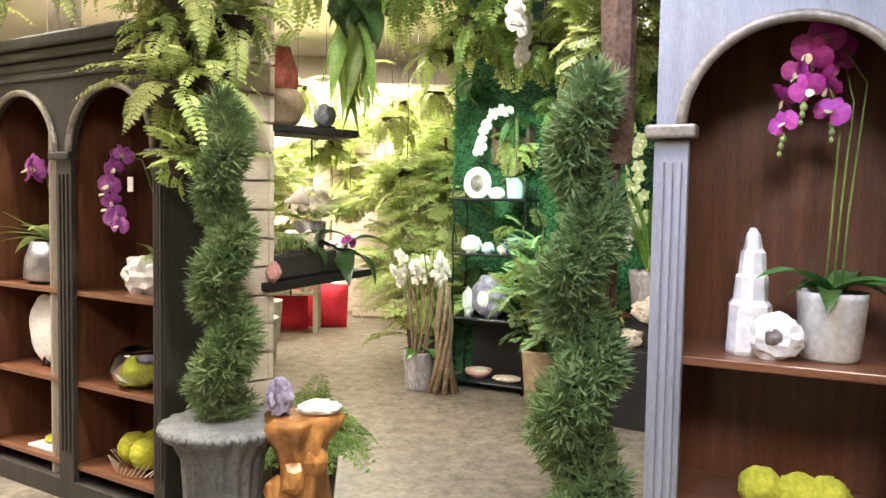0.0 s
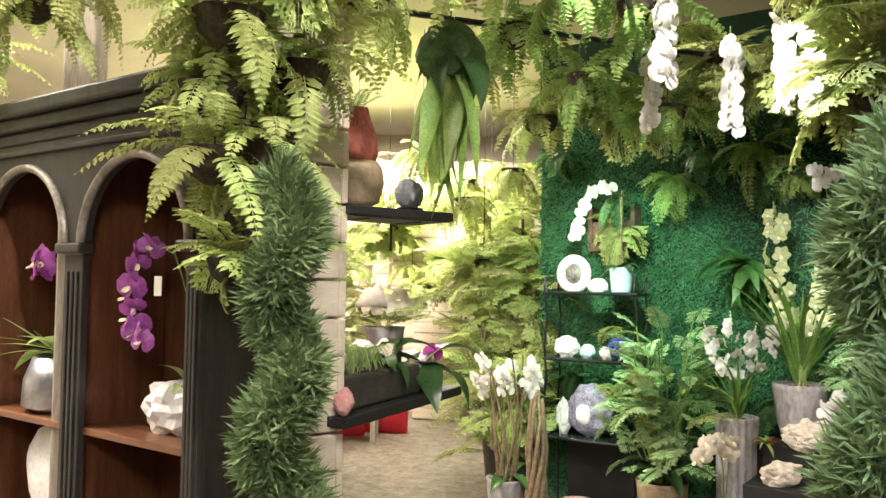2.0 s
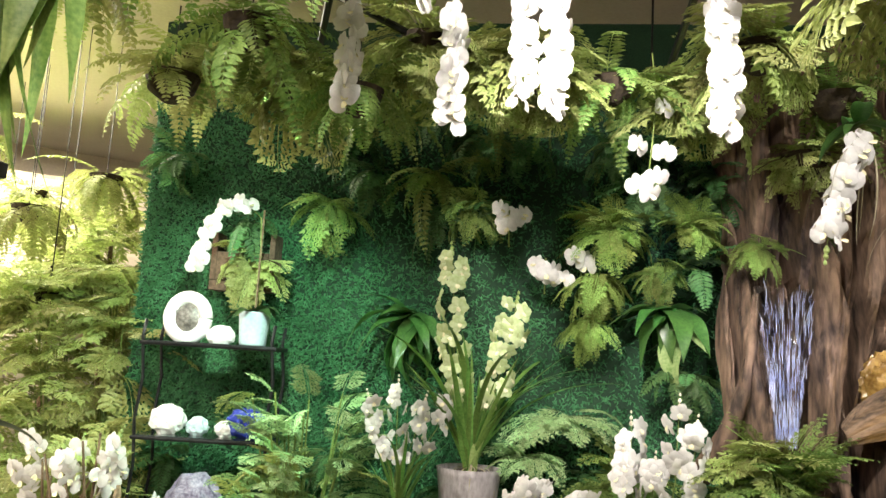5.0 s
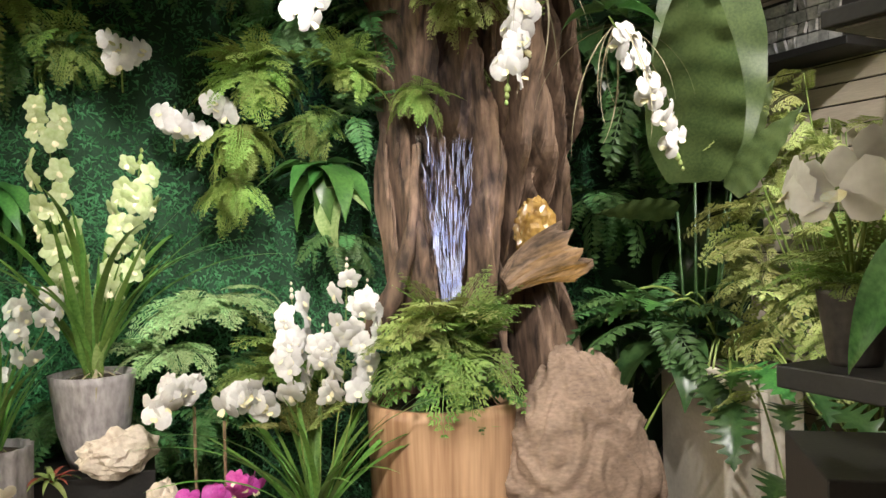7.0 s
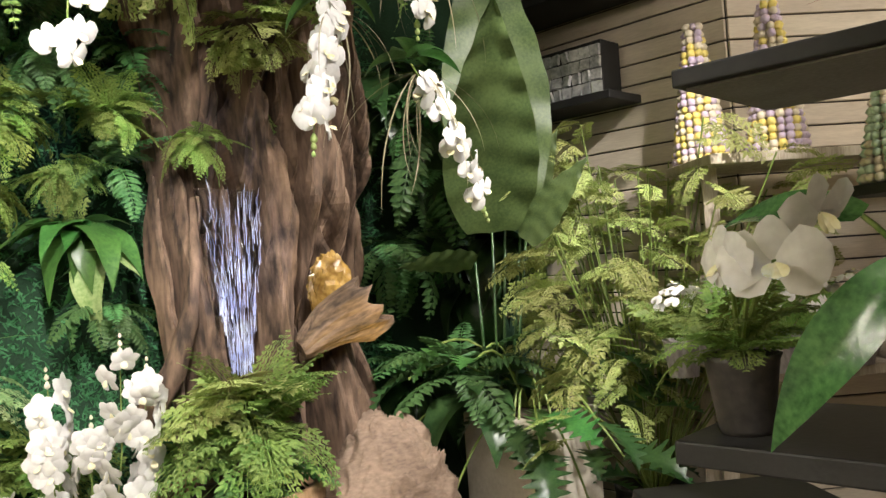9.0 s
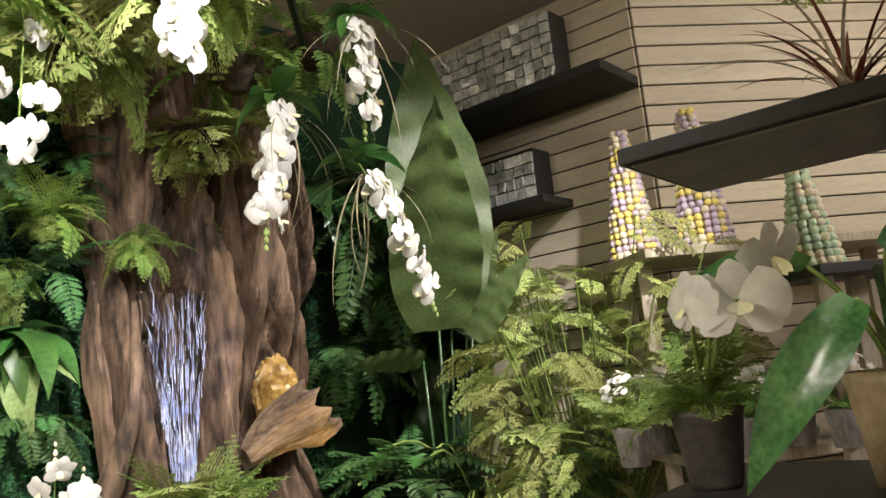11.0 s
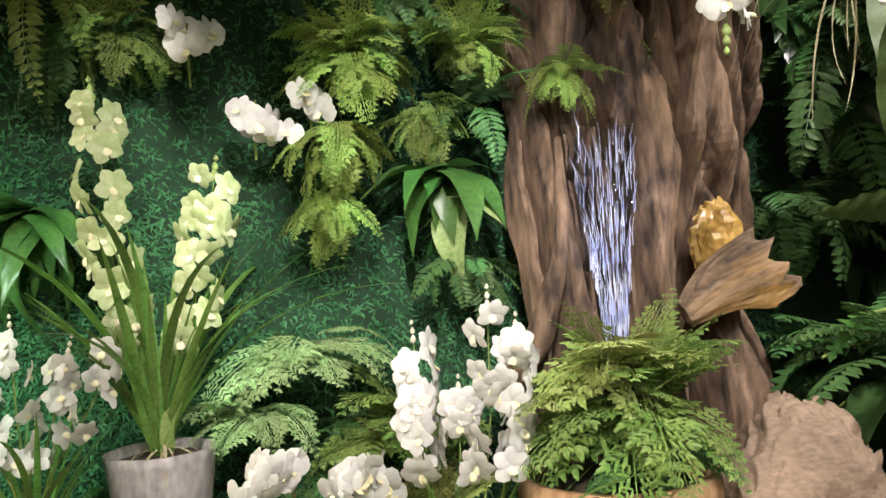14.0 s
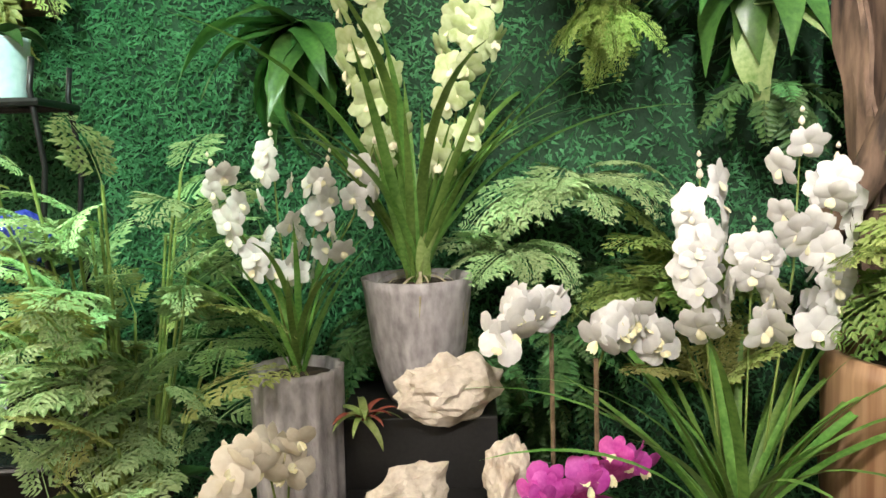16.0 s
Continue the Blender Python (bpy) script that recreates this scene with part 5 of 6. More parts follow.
for k in range(420):
    v = rnd.random() ** 1.5
    x = -0.225 + (0.04 + 0.085 * v) * rnd.uniform(-1, 1)
    if v > 0.6 and rnd.random() < 0.45:
        continue
    z = 1.20 + 0.62 * v
    ln = rnd.uniform(0.03, 0.12)
    y = -0.185 - 0.015 * rnd.random()
    tube(bm, [(x, y, z), (x * 0.97 - 0.007, y - 0.004, z + ln * 0.5), (x + (x + 0.225) * 0.12, y, z + ln)], rnd.uniform(0.0007, 0.0016), 0.0004, 4)
tagged(part("water_thread", bm, FOAM, t, "white threads of falling water"), kind="stuff")
part("amber_glass", lump(0.115, 0.85, 0.32, 1.25, 0.22, 5.5, 4, 4), GOLDGLASS, t, "lit rippled amber glass in a niche", m=pose(0.17, -0.18, 1.48))
part("log", bark_slab(0.31, 0.115, 5.0), SLABWOOD, t, "broken bark slab", m=pose(-0.01, -0.24, 1.27, 0, -24, -6))
part("root", tube(bmesh.new(), [(-0.55, -0.05, 1.05), (-0.45, -0.14, 1.25), (-0.40, -0.17, 1.42), (-0.36, -0.16, 1.6), (-0.33, -0.10, 1.85)], 0.055, 0.012, 8), BARK, t, smooth=True)
t = thing("wood_planter", pose(2.78, 6.53, 0, 0, 0, WALL_YAW), "pale striped wooden planter filled with ferns", "planter")
part("body", lathe([(0.24, 0), (0.25, 0.02), (0.275, 0.5), (0.285, 0.82), (0.28, 0.86), (0.255, 0.86), (0.25, 0.80)], 36), PLANTERWOOD, t, smooth=True, m=pose(0.27, 0.10, 0))
part("soil", lump(0.24, 1, 1, 0.3, 0.2, 4, 2, 3), SOIL, t, m=pose(0.27, 0.10, 0.80))
clump(t, UP_G, 26, 10, 80, (0.32, 0.06, 1.00), 1.05, name="frond", tilt=35)
clump(t, WALL_G, 18, 0, 85, (0.28, 0.02, 1.04), 1.0, FACE - WALL_YAW, 240, name="frond", tilt=35)
clump(t, HANG_L, 12, 0, 60, (0.22, 0.02, 1.16), 0.7, FACE - WALL_YAW, 200, name="frond")
clump(t, WALL_D, 14, -20, 40, (0.3, 0.0, 0.90), 0.7, FACE - WALL_YAW, 220, name="frond")
t = thing("carved_root", pose(3.36, 6.02, 0, 0, 0, WALL_YAW), "swirling carved driftwood burl", "driftwood")
bm = bmesh.new()
bmesh.ops.create_icosphere(bm, subdivisions=6, radius=1.0)
for v in bm.verts:
    c = v.co.copy()
    flow = 1.1 * c.z + 0.35 * c.x + 0.75 * noise.noise(c * 1.5) + 0.30 * noise.noise(c * 3.1 + Vector((4, 1, 7)))
    fold = 1 - abs(math.sin(7.0 * flow))
    k = 1 + 0.10 * noise.noise(c * 1.3) + 0.085 * fold ** 1.3 + 0.026 * math.sin(44 * flow) + 0.006 * math.sin(97 * flow + 3 * c.x)
    wide = 0.78 + 0.22 * math.cos(1.6 * (c.z + 0.35))
    v.co = Vector((c.x * 0.36 * k * wide, c.y * 0.22 * k, 0.50 + c.z * 0.51 * k))
part("burl", bm, BURL, t, smooth=True)
t = thing("split_leaf_plant", (3.93, 5.58, 0), "split-leaf philodendron in a tall cream planter", "plant")
part("planter", boxed(-0.2, -0.2, 0, 0.2, 0.2, 0.93, bevel=0.012), CREAMPOT, t, "tall square cream planter", m=pose(0, 0, 0, 0, 0, WALL_YAW))
part("soil", boxed(-0.17, -0.17, 0.925, 0.17, 0.17, 0.94), SOIL, t, m=pose(0, 0, 0, 0, 0, WALL_YAW))
for j in range(34):
    a = radians(FACE + rnd.uniform(-130, 110))
    b, zt = rnd.uniform(0.15, 0.55), rnd.uniform(0.55, 1.3)
    p = (b * math.cos(a), b * math.sin(a), zt)
    part("stem", tube(bmesh.new(), arc_points((0.03 * math.cos(a), 0.03 * math.sin(a), 0.93), p, 0.12, 6), 0.005), STEM, t)
    piece("leaf", rnd.choice(SPLITS), t, Matrix.Translation(p) @ pose(0, 0, 0, rnd.uniform(-25, 25), -rnd.uniform(-35, 25), math.degrees(a) + rnd.uniform(-35, 35)) @ Matrix.Scale(rnd.uniform(0.55, 0.9), 4))
clump(t, DARKS, 14, 0, 60, (-0.1, 0.2, 1.0), 1.2)
clump(t, WALL_D, 16, 0, 60, (-0.15, 0.25, 1.1), 1.1, name="frond")
t = thing("banana_plant", (4.00, 5.74, 0), "big dark banana leaves in a black pot", "banana plant")
pot_part(t, [(0.12, 0), (0.15, 0.5), (0.155, 0.52)], BLACKPOT)
BROADBANANA = blade(0.98, 0.19, 14, BANANA, 0.05, 1.55, 0.10, 16, "leaf", 1)
LONGBANANA = blade(1.35, 0.22, 12, BANANA, 0.05, 1.35, 0.10, 16, "leaf", 1)
for x, y, zt, el, az, k, tw, me in ((-0.33, -0.10, 1.66, 62, 196, 0.95, 0, BROADBANANA), (-0.25, -0.14, 1.70, 86, 10, 1.0, 8, LONGBANANA), (-0.26, -0.22, 1.62, 52, -100, 0.42, 75, BROADBANANA), (-0.20, -0.20, 1.72, 66, -80, 0.40, 70, BROADBANANA), (-0.30, -0.02, 1.55, 5, 130, 0.36, 40, BROADBANANA)):
    part("stem", tube(bmesh.new(), [(0, 0, 0.5), (0.5 * x, 0.5 * y, 0.6 * zt), (x, y, zt)], 0.009, 0.005), LEAF_K, t, smooth=True)
    piece("leaf", me, t, Matrix.Translation((x, y, zt)) @ pose(0, 0, 0, 0, -el, az) @ pose(0, 0, 0, tw, 0, 0) @ Matrix.Scale(k, 4))
t = thing("feathery_bush", (4.25, 5.10, 0), "large airy yellow-green feathery bush in a dark pot", "fern")
pot_part(t, [(0.14, 0), (0.17, 0.5), (0.175, 0.52)], BLACKPOT)
for j in range(76):
    a, b = rnd.uniform(0, 6.28), rnd.uniform(0.08, 0.72)
    zt = rnd.uniform(1.0, 2.12)
    part("stem", tube(bmesh.new(), arc_points((0.04 * math.cos(a), 0.04 * math.sin(a), 0.5), (b * math.cos(a), b * math.sin(a), zt), 0.05, 5), 0.0035), STEM, t)
    for q in range(4):
        piece("frond", rnd.choice(UP_L), t, Matrix.Translation((b * math.cos(a), b * math.sin(a), zt - 0.09 * q)) @ pose(0, 0, 0, rnd.uniform(-40, 40), -rnd.uniform(-15, 45), math.degrees(a) + rnd.uniform(-90, 90)) @ Matrix.Scale(rnd.uniform(0.28, 0.52), 4))
# white orchids hanging over the bark
for x, y, z, pts, n in ((2.94, 5.98, 2.40, [(0, 0, 0), (-0.05, -0.02, -0.10), (-0.12, -0.02, -0.22), (-0.20, -0.02, -0.36), (-0.22, -0.02, -0.46)], 16), (3.08, 5.76, 2.20, [(0, 0, 0), (0.02, -0.05, -0.10), (0.05, -0.08, -0.20), (0.13, -0.12, -0.32), (0.2, -0.16, -0.46)], 13), (3.02, 5.72, 2.68, [(0, 0, 0), (0.02, 0, -0.1), (0.03, 0, -0.25), (0.02, 0, -0.36)], 12)):
    t = thing("hanging_orchid", (x, y, z), "white moth orchid spray hanging over the bark", "orchid", "hanging white orchids")
    spray(t, pts, MOTH_W, 0.1, n, FACE, BUD_G, 50, 1.05, True, 0.04)
    clump(t, ORCHIDLEAF, 6, -30, 60, (0, 0, 0.02), 0.9)
    clump(t, [blade(0.5, 0.003, 60, ROOT), blade(0.4, 0.003, 80, ROOT)], 14, -60, 0, (0.05, 0, -0.02), 1.0, name="root")

# ---- dark shelf stand with pots on the near side ----
t = thing("shelf_stand", (0, 0, 0), "black two-tier shelf stand carrying pots", "shelf")
part("upper_board", boxed(0, 0, 0, 0.80, 0.45, 0.035), BLACKBOARD, t, m=pose(2.20, 4.10, 1.855, 0, 0, 60))
part("underside", boxed(0.02, 0.02, 0, 0.78, 0.43, 0.004, bevel=0), UNDERSIDE, t, "grey board underside", m=pose(2.20, 4.10, 1.850, 0, 0, 60))
part("lower_board", boxed(0, 0, 0, 0.75, 0.40, 0.04), BLACKBOARD, t, m=pose(1.95, 4.22, 1.20, 0, 0, 60))
for x, y in ((2.12, 4.24), (1.90, 4.36), (2.20, 4.45)):
    part("upright", boxed(x - 0.02, y - 0.02, 0, x + 0.02, y + 0.02, 1.85), BLACKMETAL, t)
t = thing("potted_lily_orchid", (2.03, 4.95, 1.24), "large white orchid in a dark pot with long leaves", "orchid")
pot_part(t, [(0.04, 0), (0.044, 0.01), (0.06, 0.12), (0.064, 0.13)], BLACKPOT)
big = moth_flower(0.075, PETAL_W)
for k, (p, s) in enumerate((((-0.33, -0.01, 0.285), 0.88), ((-0.30, 0.05, 0.29), 0.66), ((-0.27, -0.08, 0.345), 0.74))):
    part("stem", tube(bmesh.new(), arc_points((0, 0, 0.12), p, 0.07, 6), 0.004), STEM, t)
    piece("flower", big, t, Matrix.Translation(p) @ pose(0, 0, 0, 10 * k, (-8, 5, 30)[k], (172, 120, 215)[k]) @ Matrix.Scale(s, 4))
clump(t, UP_G, 14, 20, 80, (0, 0, 0.13), 0.5, name="frond")
t = thing("striped_leaf_plant", (1.90, 4.68, 1.24), "plant with large striped glossy leaves in a brown pot", "plant")
pot_part(t, [(0.06, 0), (0.08, 0.15), (0.085, 0.17)], TERRA)
wide = blade(0.33, 0.042, 45, STRIPED, 0.06, 1.5, 0.22, 20)
for base, tip in (((-0.19, 0.11, 0.27), (-0.17, 0.33, 0.04)), ((-0.10, -0.06, 0.30), (-0.16, -0.26, 0.14)), ((0.06, -0.04, 0.32), (0.26, -0.14, 0.30)), ((0.02, 0.10, 0.34), (0.16, 0.26, 0.40)), ((-0.08, 0.02, 0.34), (-0.22, -0.10, 0.46))):
    part("stem", tube(bmesh.new(), arc_points((0, 0, 0.15), base, 0.03, 6), 0.006, 0.004), STEM, t, smooth=True)
    ax = (Vector(tip) - Vector(base)).normalized()
    ay = Vector((-0.75, 0.0, 0.66)).cross(ax).normalized()
    m = Matrix((ax, ay, ax.cross(ay))).transposed().to_4x4()
    piece("leaf", wide, t, Matrix.Translation(base) @ m)
t = thing("dark_pot", (1.86, 4.50, 1.24), "dark glossy pot filled with ferns", "pot")
pot_part(t, [(0.07, 0), (0.085, 0.16), (0.09, 0.18)], BLACKPOT)
clump(t, UP_G, 14, 20, 80, (0, 0, 0.17), 0.6, name="frond")
t = thing("root_fern", (2.08, 4.60, 1.89), "fern with hanging brown roots on the shelf", "fern")
clump(t, [blade(0.25, 0.004, 50, REDVASE), blade(0.3, 0.004, 70, BONE)], 34, 20, 85, (0, 0, 0), 1.0, name="root")
clump(t, HANG_L, 8, 40, 85, (0, 0, 0.2), 0.6, name="frond")
t = thing("glass_vase", (1.98, 4.40, 1.89), "tall clear glass vase on the shelf", "vase")
part("body", lathe([(0.05, 0), (0.06, 0.01), (0.06, 0.34), (0.055, 0.34), (0.054, 0.015)], 24), GLASS, t, smooth=True)
tagged(part("black_pedestal", boxed(-0.2, -0.2, 0, 0.2, 0.2, 0.98), BLACKBOARD, m=pose(2.48, 4.90, 0, 0, 0, 20)), "tall plain black display pedestal", "plinth")

# ---- slatted wall corner with shelves, mosaics and egg trees ----
CM = Vector((4.45, 4.63, 0))
for nm, yaw, ln, flip in (("slat_wall_1", 58, 2.6, 1), ("slat_wall_2", -72, 3.2, -1)):
    w = tagged(new(nm), "cream slatted display wall", "wall", kind="structure")
    w.matrix_basis = Matrix.Translation(CM) @ pose(0, 0, 0, 0, 0, yaw)
    y0, y1 = (-0.06, 0.0) if flip > 0 else (0.0, 0.06)
    part("backing", boxed(0, y0, 0, ln, y1, 3.4, bevel=0), BLACKBOARD, w, "dark groove backing")
    ya, yb = (0.002, 0.02) if flip > 0 else (-0.02, -0.002)
    for k in range(33):
        part("slat", boxed(0.0, ya, 0.01 + 0.103 * k, ln, yb, 0.105 + 0.103 * k, bevel=0.004), SLAT, w)


def mosaic(m, w, h, label):
    t = thing("mirror_mosaic", m, label, "mosaic", "mirrored boxes")
    part("frame", boxed(0, 0.0, 0, w, 0.16, h), BLACKBOARD, t)
    bm = bmesh.new()
    for i in range(int(w / 0.06)):
        for j in range(int(h / 0.06)):
            k = bmesh.ops.create_cube(bm, size=0.054, matrix=Matrix.Translation((0.03 + 0.06 * i, 0.17, 0.03 + 0.06 * j)) @ pose(0, 0, 0, rnd.uniform(-20, 20), 0, rnd.uniform(-20, 20)) @ Matrix.Diagonal((1, 0.3, 1, 1)))
    part("tiles", bm, MIRRORED, t)


LW = Matrix.Translation(CM) @ pose(0, 0, 0, 0, 0, 58)
mosaic(LW @ pose(0.35, 0.03, 2.86), 1.5, 0.42, "mirrored mosaic box on a black shelf")
tagged(part("black_shelf", boxed(0.0, 0.02, 2.79, 2.0, 0.40, 2.84), BLACKBOARD, m=LW), "black shelf on the slatted wall", "shelf")
mosaic(LW @ pose(0.55, 0.03, 2.34), 0.9, 0.26, "small mirrored mosaic box")
tagged(part("black_shelf", boxed(0.45, 0.02, 2.28, 1.7, 0.30, 2.32), BLACKBOARD, m=LW), "black shelf on the slatted wall", "shelf")


def egg_tree(x, y, z, h, r, mats, label):
    t = thing("egg_tree", (x, y, z), label, "ornament", "pastel egg trees")
    part("cone", lathe([(r * 0.8, 0), (r * 0.4, h * 0.5), (0.01, h)], 16), EGG[0], t)
    n = 0
    zz = 0.02
    while zz < h:
        rr = r * (1 - 0.78 * zz / h)
        cnt = max(5, int(2 * math.pi * rr / 0.032))
        for k in range(cnt):
            a = 2 * math.pi * (k + 0.5 * (n % 2)) / cnt
            me = EGGS[mats[rnd.randrange(len(mats))]]
            piece("egg", me, t, pose(rr * math.cos(a), rr * math.sin(a), zz, rnd.uniform(-30, 30), 90, math.degrees(a)) @ Matrix.Scale(rnd.uniform(0.85, 1.15), 4))
        n += 1
        zz += 0.030


def egg_mesh(mat):
    bm = bmesh.new()
    bmesh.ops.create_icosphere(bm, subdivisions=1, radius=0.018)
    for v in bm.verts:
        v.co.z *= 1.15
        v.co.x *= 1.1
    return mesh_of(bm, "egg", mat, True)


EGGS = [egg_mesh(m) for m in EGG]
egg_tree(4.20, 4.80, 1.90, 0.60, 0.11, (0, 1, 2), "tall cone of pastel eggs in cream, yellow and lilac")
egg_tree(4.05, 4.52, 1.88, 0.64, 0.115, (0, 1, 2, 2), "tall cone of pastel eggs in lilac and yellow")
egg_tree(3.75, 4.20, 1.73, 0.40, 0.10, (0, 3, 3), "cone of mint and white eggs")
t = thing("display_table", (0, 0, 0), "grey display table against the slatted wall", "table")
part("tabletop", boxed(-0.25, -1.0, 1.86, 0.22, 0.35, 1.90), GREYWOOD, t, m=pose(4.15, 4.55, 0, 0, 0, 18))
part("tabletop", boxed(-0.2, -0.5, 1.69, 0.2, 0.12, 1.73), BLACKBOARD, t, m=pose(3.75, 4.20, 0, 0, 0, 18))
for x, y, z in ((4.30, 4.85, 1.86), (3.98, 4.80, 1.86), (4.42, 3.75, 1.86), (4.05, 3.65, 1.86), (3.80, 4.05, 1.69), (3.62, 4.22, 1.69)):
    part("leg", boxed(x - 0.03, y - 0.03, 0, x + 0.03, y + 0.03, z), GREYWOOD, t)
part("tabletop", boxed(-0.5, -1.2, 1.06, 0.22, 0.35, 1.10), GREYWOOD, t, m=pose(4.15, 4.55, 0, 0, 0, 18))
for k in range(12):
    x, y = 3.75 + 0.09 * (k % 4), 4.70 - 0.14 * (k // 2)
    t = thing("white_figurine", (x, y, 1.10), "small white bunny ornament on the table", "ornament", "white ornaments")
    bm = lathe([(0.03, 0), (0.045, 0.03), (0.04, 0.08), (0.022, 0.11), (0.032, 0.14), (0.02, 0.175)], 14)
    for s in (-0.012, 0.012):
        tube(bm, [(0, s, 0.165), (0, s * 1.6, 0.23)], 0.009, 0.004)
    part("body", bm, PALEPOT, t, smooth=True)
for k in range(7):
    t = thing("blossom_bunch", (3.55 + 0.15 * (k % 3), 4.25 + 0.12 * k, 1.10), "bunch of small white blossoms and greenery", "bouquet", "blossom bunches")
    pot_part(t, [(0.05, 0), (0.065, 0.12), (0.07, 0.13)], STONEPOT)
    clump(t, UP_G, 7, 40, 85, (0, 0, 0.12), 0.7, name="frond")
    for j in range(12):
        a, e = rnd.uniform(0, 6.28), rnd.uniform(0.2, 1.4)
        d = Vector((math.cos(a) * math.cos(e), math.sin(a) * math.cos(e), math.sin(e)))
        piece("flower", MOTH_S, t, Matrix.Translation(Vector((0, 0, 0.2)) + d * 0.13) @ d.to_track_quat("X", "Z").to_matrix().to_4x4() @ Matrix.Scale(0.7, 4))

# ---- canopy ----
t = thing("canopy_rack", (0, 0, 0), "black metal rack hung with ferns and orchids", "rack")
for a, b in (((-0.3, 5.2, 2.72), (3.4, 6.0, 2.72)), ((0.6, 4.9, 2.72), (1.6, 8.2, 2.72)), ((-0.3, 6.2, 2.72), (2.6, 7.3, 2.72)), ((1.5, 5.2, 2.72), (3.0, 7.1, 2.72))):
    part("rail", tube(bmesh.new(), [a, b], 0.014), BLACKMETAL, t)
    for p in (a, b):
        part("hanger", tube(bmesh.new(), [p, (p[0], p[1], 3.6)], 0.006), BLACKMETAL, t)


def hanging(x, y, z, meshes, n, size, label, low=-30, high=55, nm="hanging_fern", top=2.72):
    t = thing(nm, (x, y, z), label, "fern", "hanging ferns")
    part("basket", lathe([(0.03, -0.10), (0.08, -0.06), (0.10, 0.0), (0.09, 0.0), (0.07, -0.04)], 16, 0.1), SOIL, t, "dark root ball")
    part("hook", tube(bmesh.new(), [(0, 0, 0), (0, 0, max(0.1, top - z))], 0.003), BLACKMETAL, t)
    clump(t, meshes, n, low, high, (0, 0, 0.0), size, name="frond")
    return t


for x, y, z, me, n, k in (
        (-1.45, 5.62, 2.48, HANG_Y, 32, 0.75), (-0.95, 5.36, 2.52, HANG_Y, 30, 0.66), (-0.42, 5.28, 2.30, HANG_Y, 36, 0.72), (-0.30, 5.25, 1.95, HANG_Y, 16, 0.75),
        (-0.05, 5.70, 2.60, HANG_Y, 24, 0.9), (0.55, 6.6, 2.75, HANG_G, 26, 1.0), (0.95, 6.95, 2.62, HANG_G, 26, 1.0), (1.25, 7.35, 2.62, HANG_L, 24, 1.0),
        (1.62, 6.9, 2.72, HANG_L, 24, 0.95), (1.95, 6.75, 2.70, HANG_L, 22, 0.95), (1.30, 4.78, 2.42, HANG_L, 26, 0.8), (1.25, 4.75, 2.05, HANG_L, 20, 0.7),
        (2.75, 6.55, 2.66, HANG_L, 26, 0.95), (2.55, 6.10, 2.66, HANG_L, 20, 0.85), (3.05, 6.15, 2.60, HANG_G, 22, 0.8), (3.15, 6.35, 2.42, HANG_L, 16, 0.6),
        (-0.44, 5.22, 2.12, HANG_Y, 32, 0.66), (-0.36, 5.32, 2.52, HANG_Y, 32, 0.7), (-1.15, 5.55, 2.50, HANG_Y, 30, 0.66), (-1.75, 6.0, 2.40, HANG_Y, 34, 0.8), (-0.25, 5.12, 2.45, HANG_L, 22, 0.8),
        (0.30, 5.6, 2.78, HANG_Y, 24, 0.9), (0.70, 5.9, 2.72, HANG_G, 24, 0.9), (0.75, 7.2, 2.45, HANG_Y, 22, 0.8), (1.05, 6.3, 2.78, HANG_G, 24, 0.95), (1.20, 4.62, 2.35, HANG_L, 24, 0.8),
        (1.35, 6.9, 2.45, HANG_G, 20, 0.8), (2.3, 6.6, 2.62, HANG_G, 22, 0.9), (1.98, 6.62, 2.60, HANG_L, 20, 0.8), (3.3, 5.95, 2.75, HANG_G, 20, 0.9),
        (0.9, 7.7, 2.70, HANG_Y, 22, 0.9), (0.4, 7.3, 2.80, HANG_Y, 22, 0.9), (1.75, 7.5, 2.65, HANG_G, 20, 0.9), (2.25, 7.2, 2.70, HANG_G, 20, 0.9)):
    hanging(x, y, z, me, n, k, "lush green hanging fern under the canopy rack")
for x, y, z, me, n, k in (
        (0.40, 9.5, 2.25, HANG_Y, 24, 0.95), (0.65, 10.0, 1.95, HANG_L, 24, 1.0), (0.15, 10.5, 2.35, HANG_Y, 24, 1.0), (0.80, 9.5, 2.5, HANG_Y, 24, 1.0), (-0.25, 9.8, 2.05, HANG_L, 24, 1.0),
        (0.45, 11.0, 2.6, HANG_Y, 24, 1.1), (0.55, 9.2, 1.75, HANG_L, 22, 0.9), (0.05, 9.3, 2.6, HANG_Y, 24, 1.0), (-0.55, 10.0, 2.6, HANG_Y, 24, 1.0), (0.30, 11.6, 1.8, HANG_L, 26, 1.1), (-0.1, 11.3, 1.5, HANG_L, 26, 1.0)):
    hanging(x, y, z, me, n, k, "bright yellow-green fern hanging in the shop", top=3.6)
for x, y, z, me, n, k in ((-0.42, 5.18, 1.92, HANG_Y, 20, 0.7), (-0.22, 5.38, 2.22, HANG_Y, 22, 0.8), (-0.36, 5.08, 2.28, HANG_Y, 24, 0.75), (-0.34, 5.20, 1.62, HANG_L, 14, 0.6)):
    hanging(x, y, z, me, n, k, "pale green fern cascading beside the bookcase")
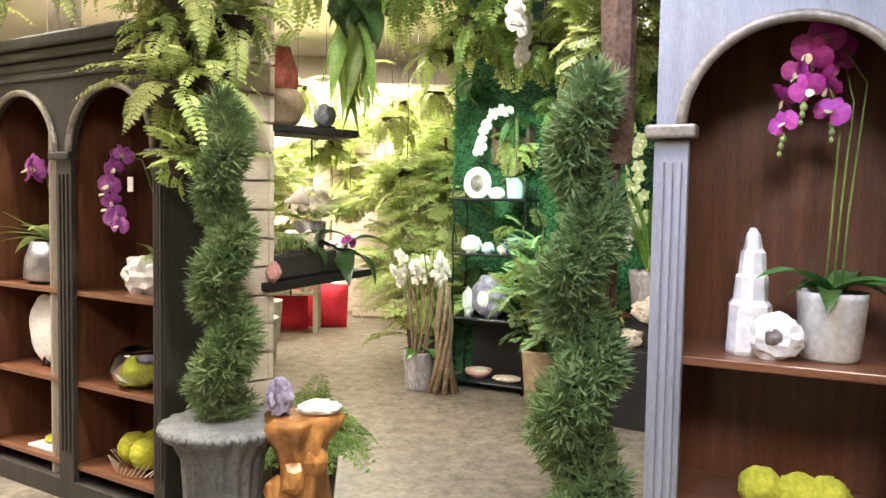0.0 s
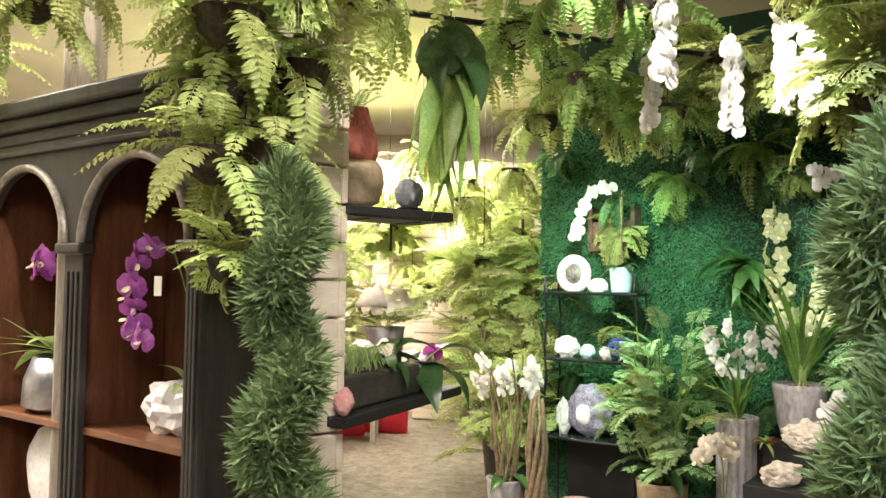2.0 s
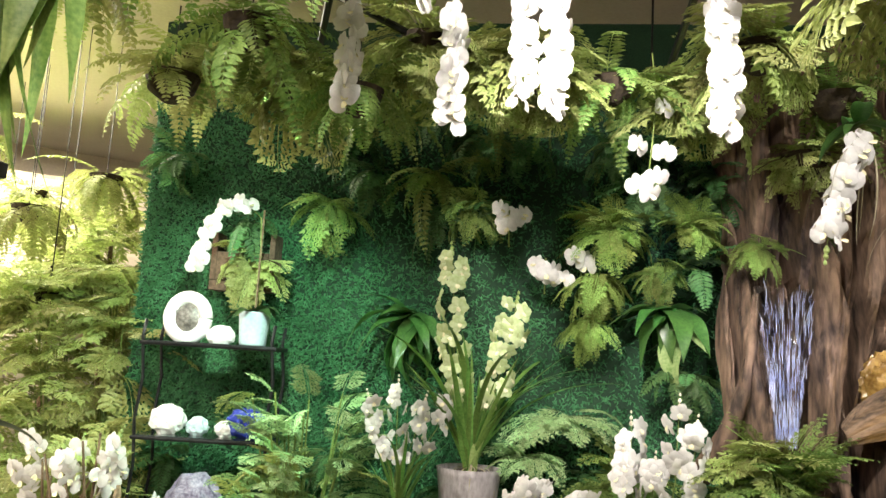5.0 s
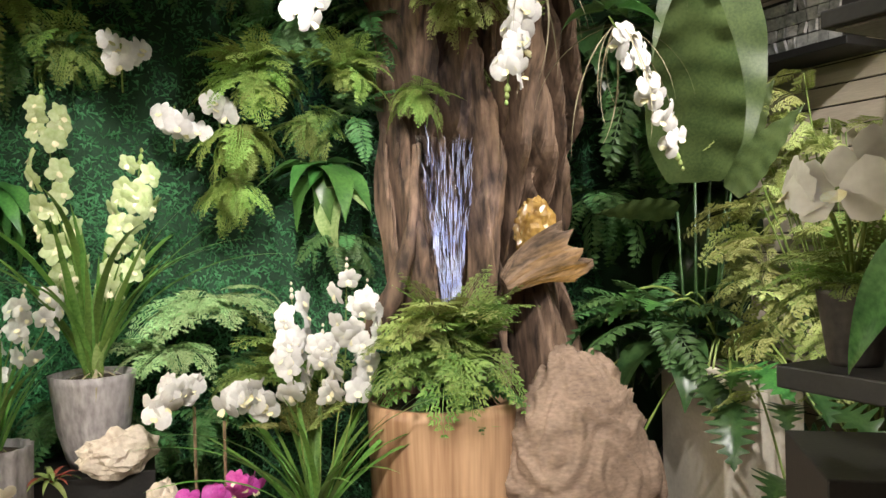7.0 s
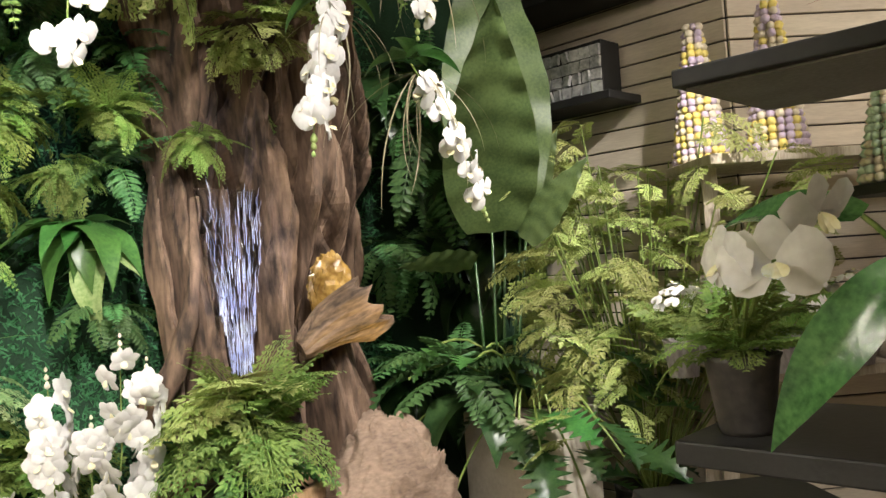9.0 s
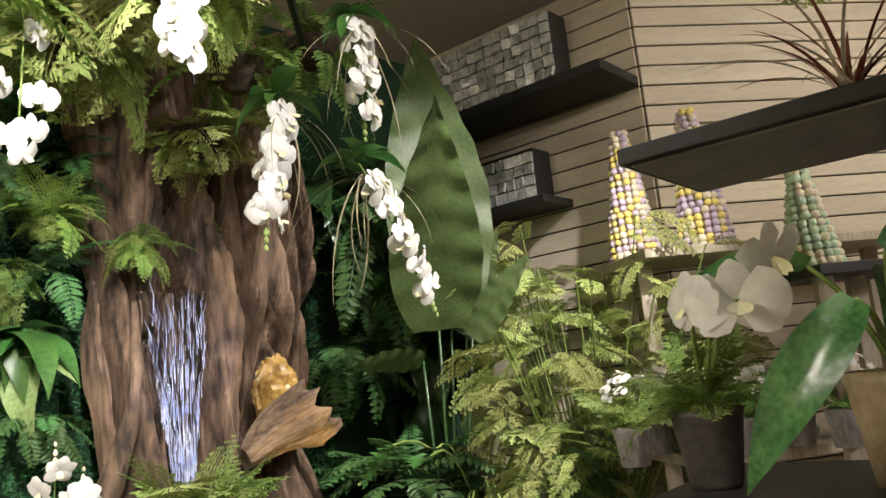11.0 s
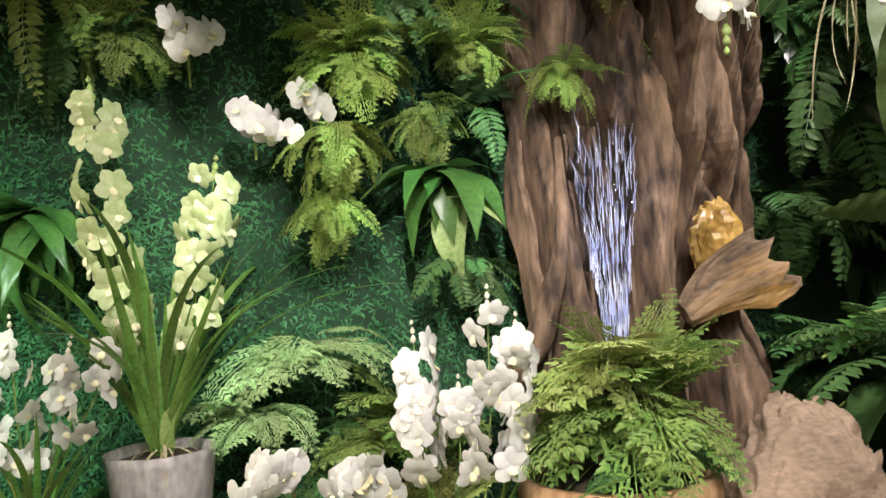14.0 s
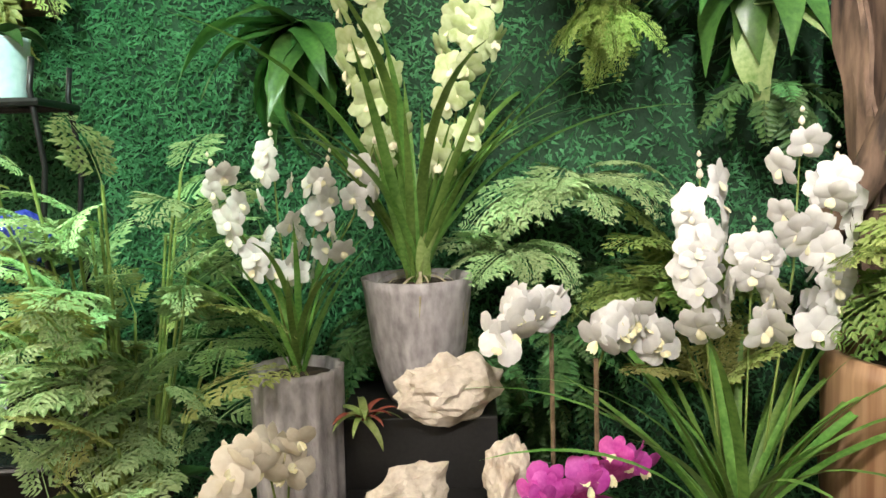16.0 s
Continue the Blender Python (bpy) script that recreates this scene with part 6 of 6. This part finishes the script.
for x, y, z, n in ((1.55, 6.57, 2.72, 20), (1.71, 6.38, 2.76, 18), (1.80, 6.32, 2.75, 18), (1.20, 6.66, 2.72, 14), (2.16, 5.93, 2.66, 24), (1.05, 5.9, 2.75, 16)):
    t = thing("hanging_orchid", (x, y, z), "white moth orchid strand hanging from the rack", "orchid", "hanging white orchids")
    spray(t, [(0, 0, 0.04), (0.0, 0, -0.08), (0.01, -0.01, -0.2), (0.0, -0.02, -0.32), (0.0, -0.01, -0.44)], MOTH_W, 0.15, n, -120, None, 50, 1.05)
t = thing("staghorn_fern", (0.25, 6.05, 2.45), "large dark staghorn fern hanging from the rack", "fern")
part("root_ball", lump(0.13, 1, 1, 1, 0.25, 3, 3, 2), FERN_D, t)
clump(t, [blade(0.56, 0.048, 40, FERN_G, 0.25), blade(0.62, 0.034, 30, FERN_G, 0.25)], 18, -85, -50, (0, 0, 0.0), 1.0)
clump(t, DARKS, 9, -75, -10, (0, 0, 0.02), 0.9)
part("hook", tube(bmesh.new(), [(0, 0, 0.1), (0, 0, 0.3)], 0.003), BLACKMETAL, t)

# ---- shop beyond ----
t = thing("white_post", (-1.15, 5.95, 0), "whitewashed square wooden post", "post")
part("post", boxed(-0.06, -0.06, 0, 0.06, 0.06, 3.6, bevel=0.008), GREYWOOD, t)
t = thing("red_screen", (-2.05, 6.7, 0, 0, 0, 25), "red painted wooden screen panel", "screen")
part("panel", boxed(0.0, 0, 0.05, 0.08, 0.05, 1.95), REDPAINT, t)
part("stile", boxed(-0.08, -0.01, 0, -0.005, 0.06, 2.0), BROWNPOST, t, "dark brown wooden stile")


def stand(x, y, rz, w, levels, label):
    t = thing("shelf_unit", (x, y, 0, 0, 0, rz), label, "shelf", "shop shelves")
    for z in levels:
        part("board", boxed(0, 0, z - 0.03, w, 0.4, z), GREYWOOD, t)
    for xx in (0.0, w - 0.05):
        for yy in (0.0, 0.35):
            part("leg", boxed(xx, yy, 0, xx + 0.05, yy + 0.05, levels[-1] - 0.032), GREYWOOD, t)
    return t


for x, y, rz, w, lv in ((-1.9, 10.6, 0, 1.5, (0.45, 0.95, 1.5)), (0.75, 12.0, -10, 1.2, (0.5, 1.0, 1.6)), (-3.8, 7.2, 60, 1.6, (0.4, 0.9, 1.4)), (-3.9, 9.4, 70, 1.8, (0.4, 0.9, 1.4))):
    stand(x, y, rz, w, lv, "weathered wooden display shelf unit")
    for z in lv:
        for k in range(5):
            p = pose(x, y, 0, 0, 0, rz) @ Vector((0.15 + (w - 0.3) * k / 4, 0.18, z))
            t = thing("potted_plant", (p.x, p.y, p.z), "small potted plant on the display shelf", "plant", "shop plants")
            h = rnd.uniform(0.1, 0.2)
            pot_part(t, [(0.06, 0), (0.065, 0.01), (0.08, h), (0.085, h + 0.01)], rnd.choice((PALEPOT, TERRA, STONEPOT, CREAMPOT)))
            clump(t, rnd.choice((UP_L, UP_G, HANG_L)), 8, 20, 80, (0, 0, h), 0.55, name="frond")
            if rnd.random() < 0.45:
                for j in range(7):
                    piece("flower", rnd.choice((MOTH_C, MOTH_W, MOTH_W, MOTH_M)), t, pose(rnd.uniform(-0.1, 0.1), -0.05, h + rnd.uniform(0.05, 0.28), 0, 0, -90 + rnd.uniform(-50, 50)))
for x, y, h in ((-0.75, 9.0, 1.7), (-0.9, 10.2, 2.2), (-1.5, 9.4, 1.8), (0.95, 10.2, 2.2), (0.7, 11.6, 2.4), (1.4, 10.6, 2.0), (-0.4, 12.0, 2.3)):
    t = thing("tall_fern", (x, y, 0), "bright yellow-green tree fern in a pale pot", "fern", "tall feathery ferns")
    pot_part(t, [(0.14, 0), (0.15, 0.02), (0.18, 0.4), (0.185, 0.42)], PALEPOT)
    part("trunk", tube(bmesh.new(), [(0, 0, 0.4), (0.02, 0, h * 0.7), (0, 0, h)], 0.022, 0.014), CANE, t)
    for q in range(3):
        clump(t, (UP_L, HANG_L, HANG_Y)[q], 16, -10, 70, (0.1 * q, 0.05 * q, h - 0.28 * q), 1.0, name="frond")
w = tagged(new("slat_wall_3"), "cream slatted partition wall", "wall", kind="structure")
w.matrix_basis = pose(-3.2, 12.4, 0)
part("backing", boxed(0, 0.02, 0, 6.5, 0.08, 3.0, bevel=0), GREYWOOD, w)
for k in range(20):
    part("slat", boxed(0, 0, 0.01 + 0.148 * k, 6.5, 0.018, 0.15 + 0.148 * k, bevel=0.004), SLAT, w)
w = tagged(new("slat_wall_4"), "weathered slatted partition", "wall", kind="structure")
w.matrix_basis = pose(-0.1, 11.9, 0, 0, 0, -15)
part("backing", boxed(0, 0.02, 0, 0.55, 0.06, 1.35, bevel=0), GREYWOOD, w)
for k in range(11):
    part("slat", boxed(0, 0, 0.02 + 0.12 * k, 0.55, 0.018, 0.13 + 0.12 * k, bevel=0.004), SLAT, w)
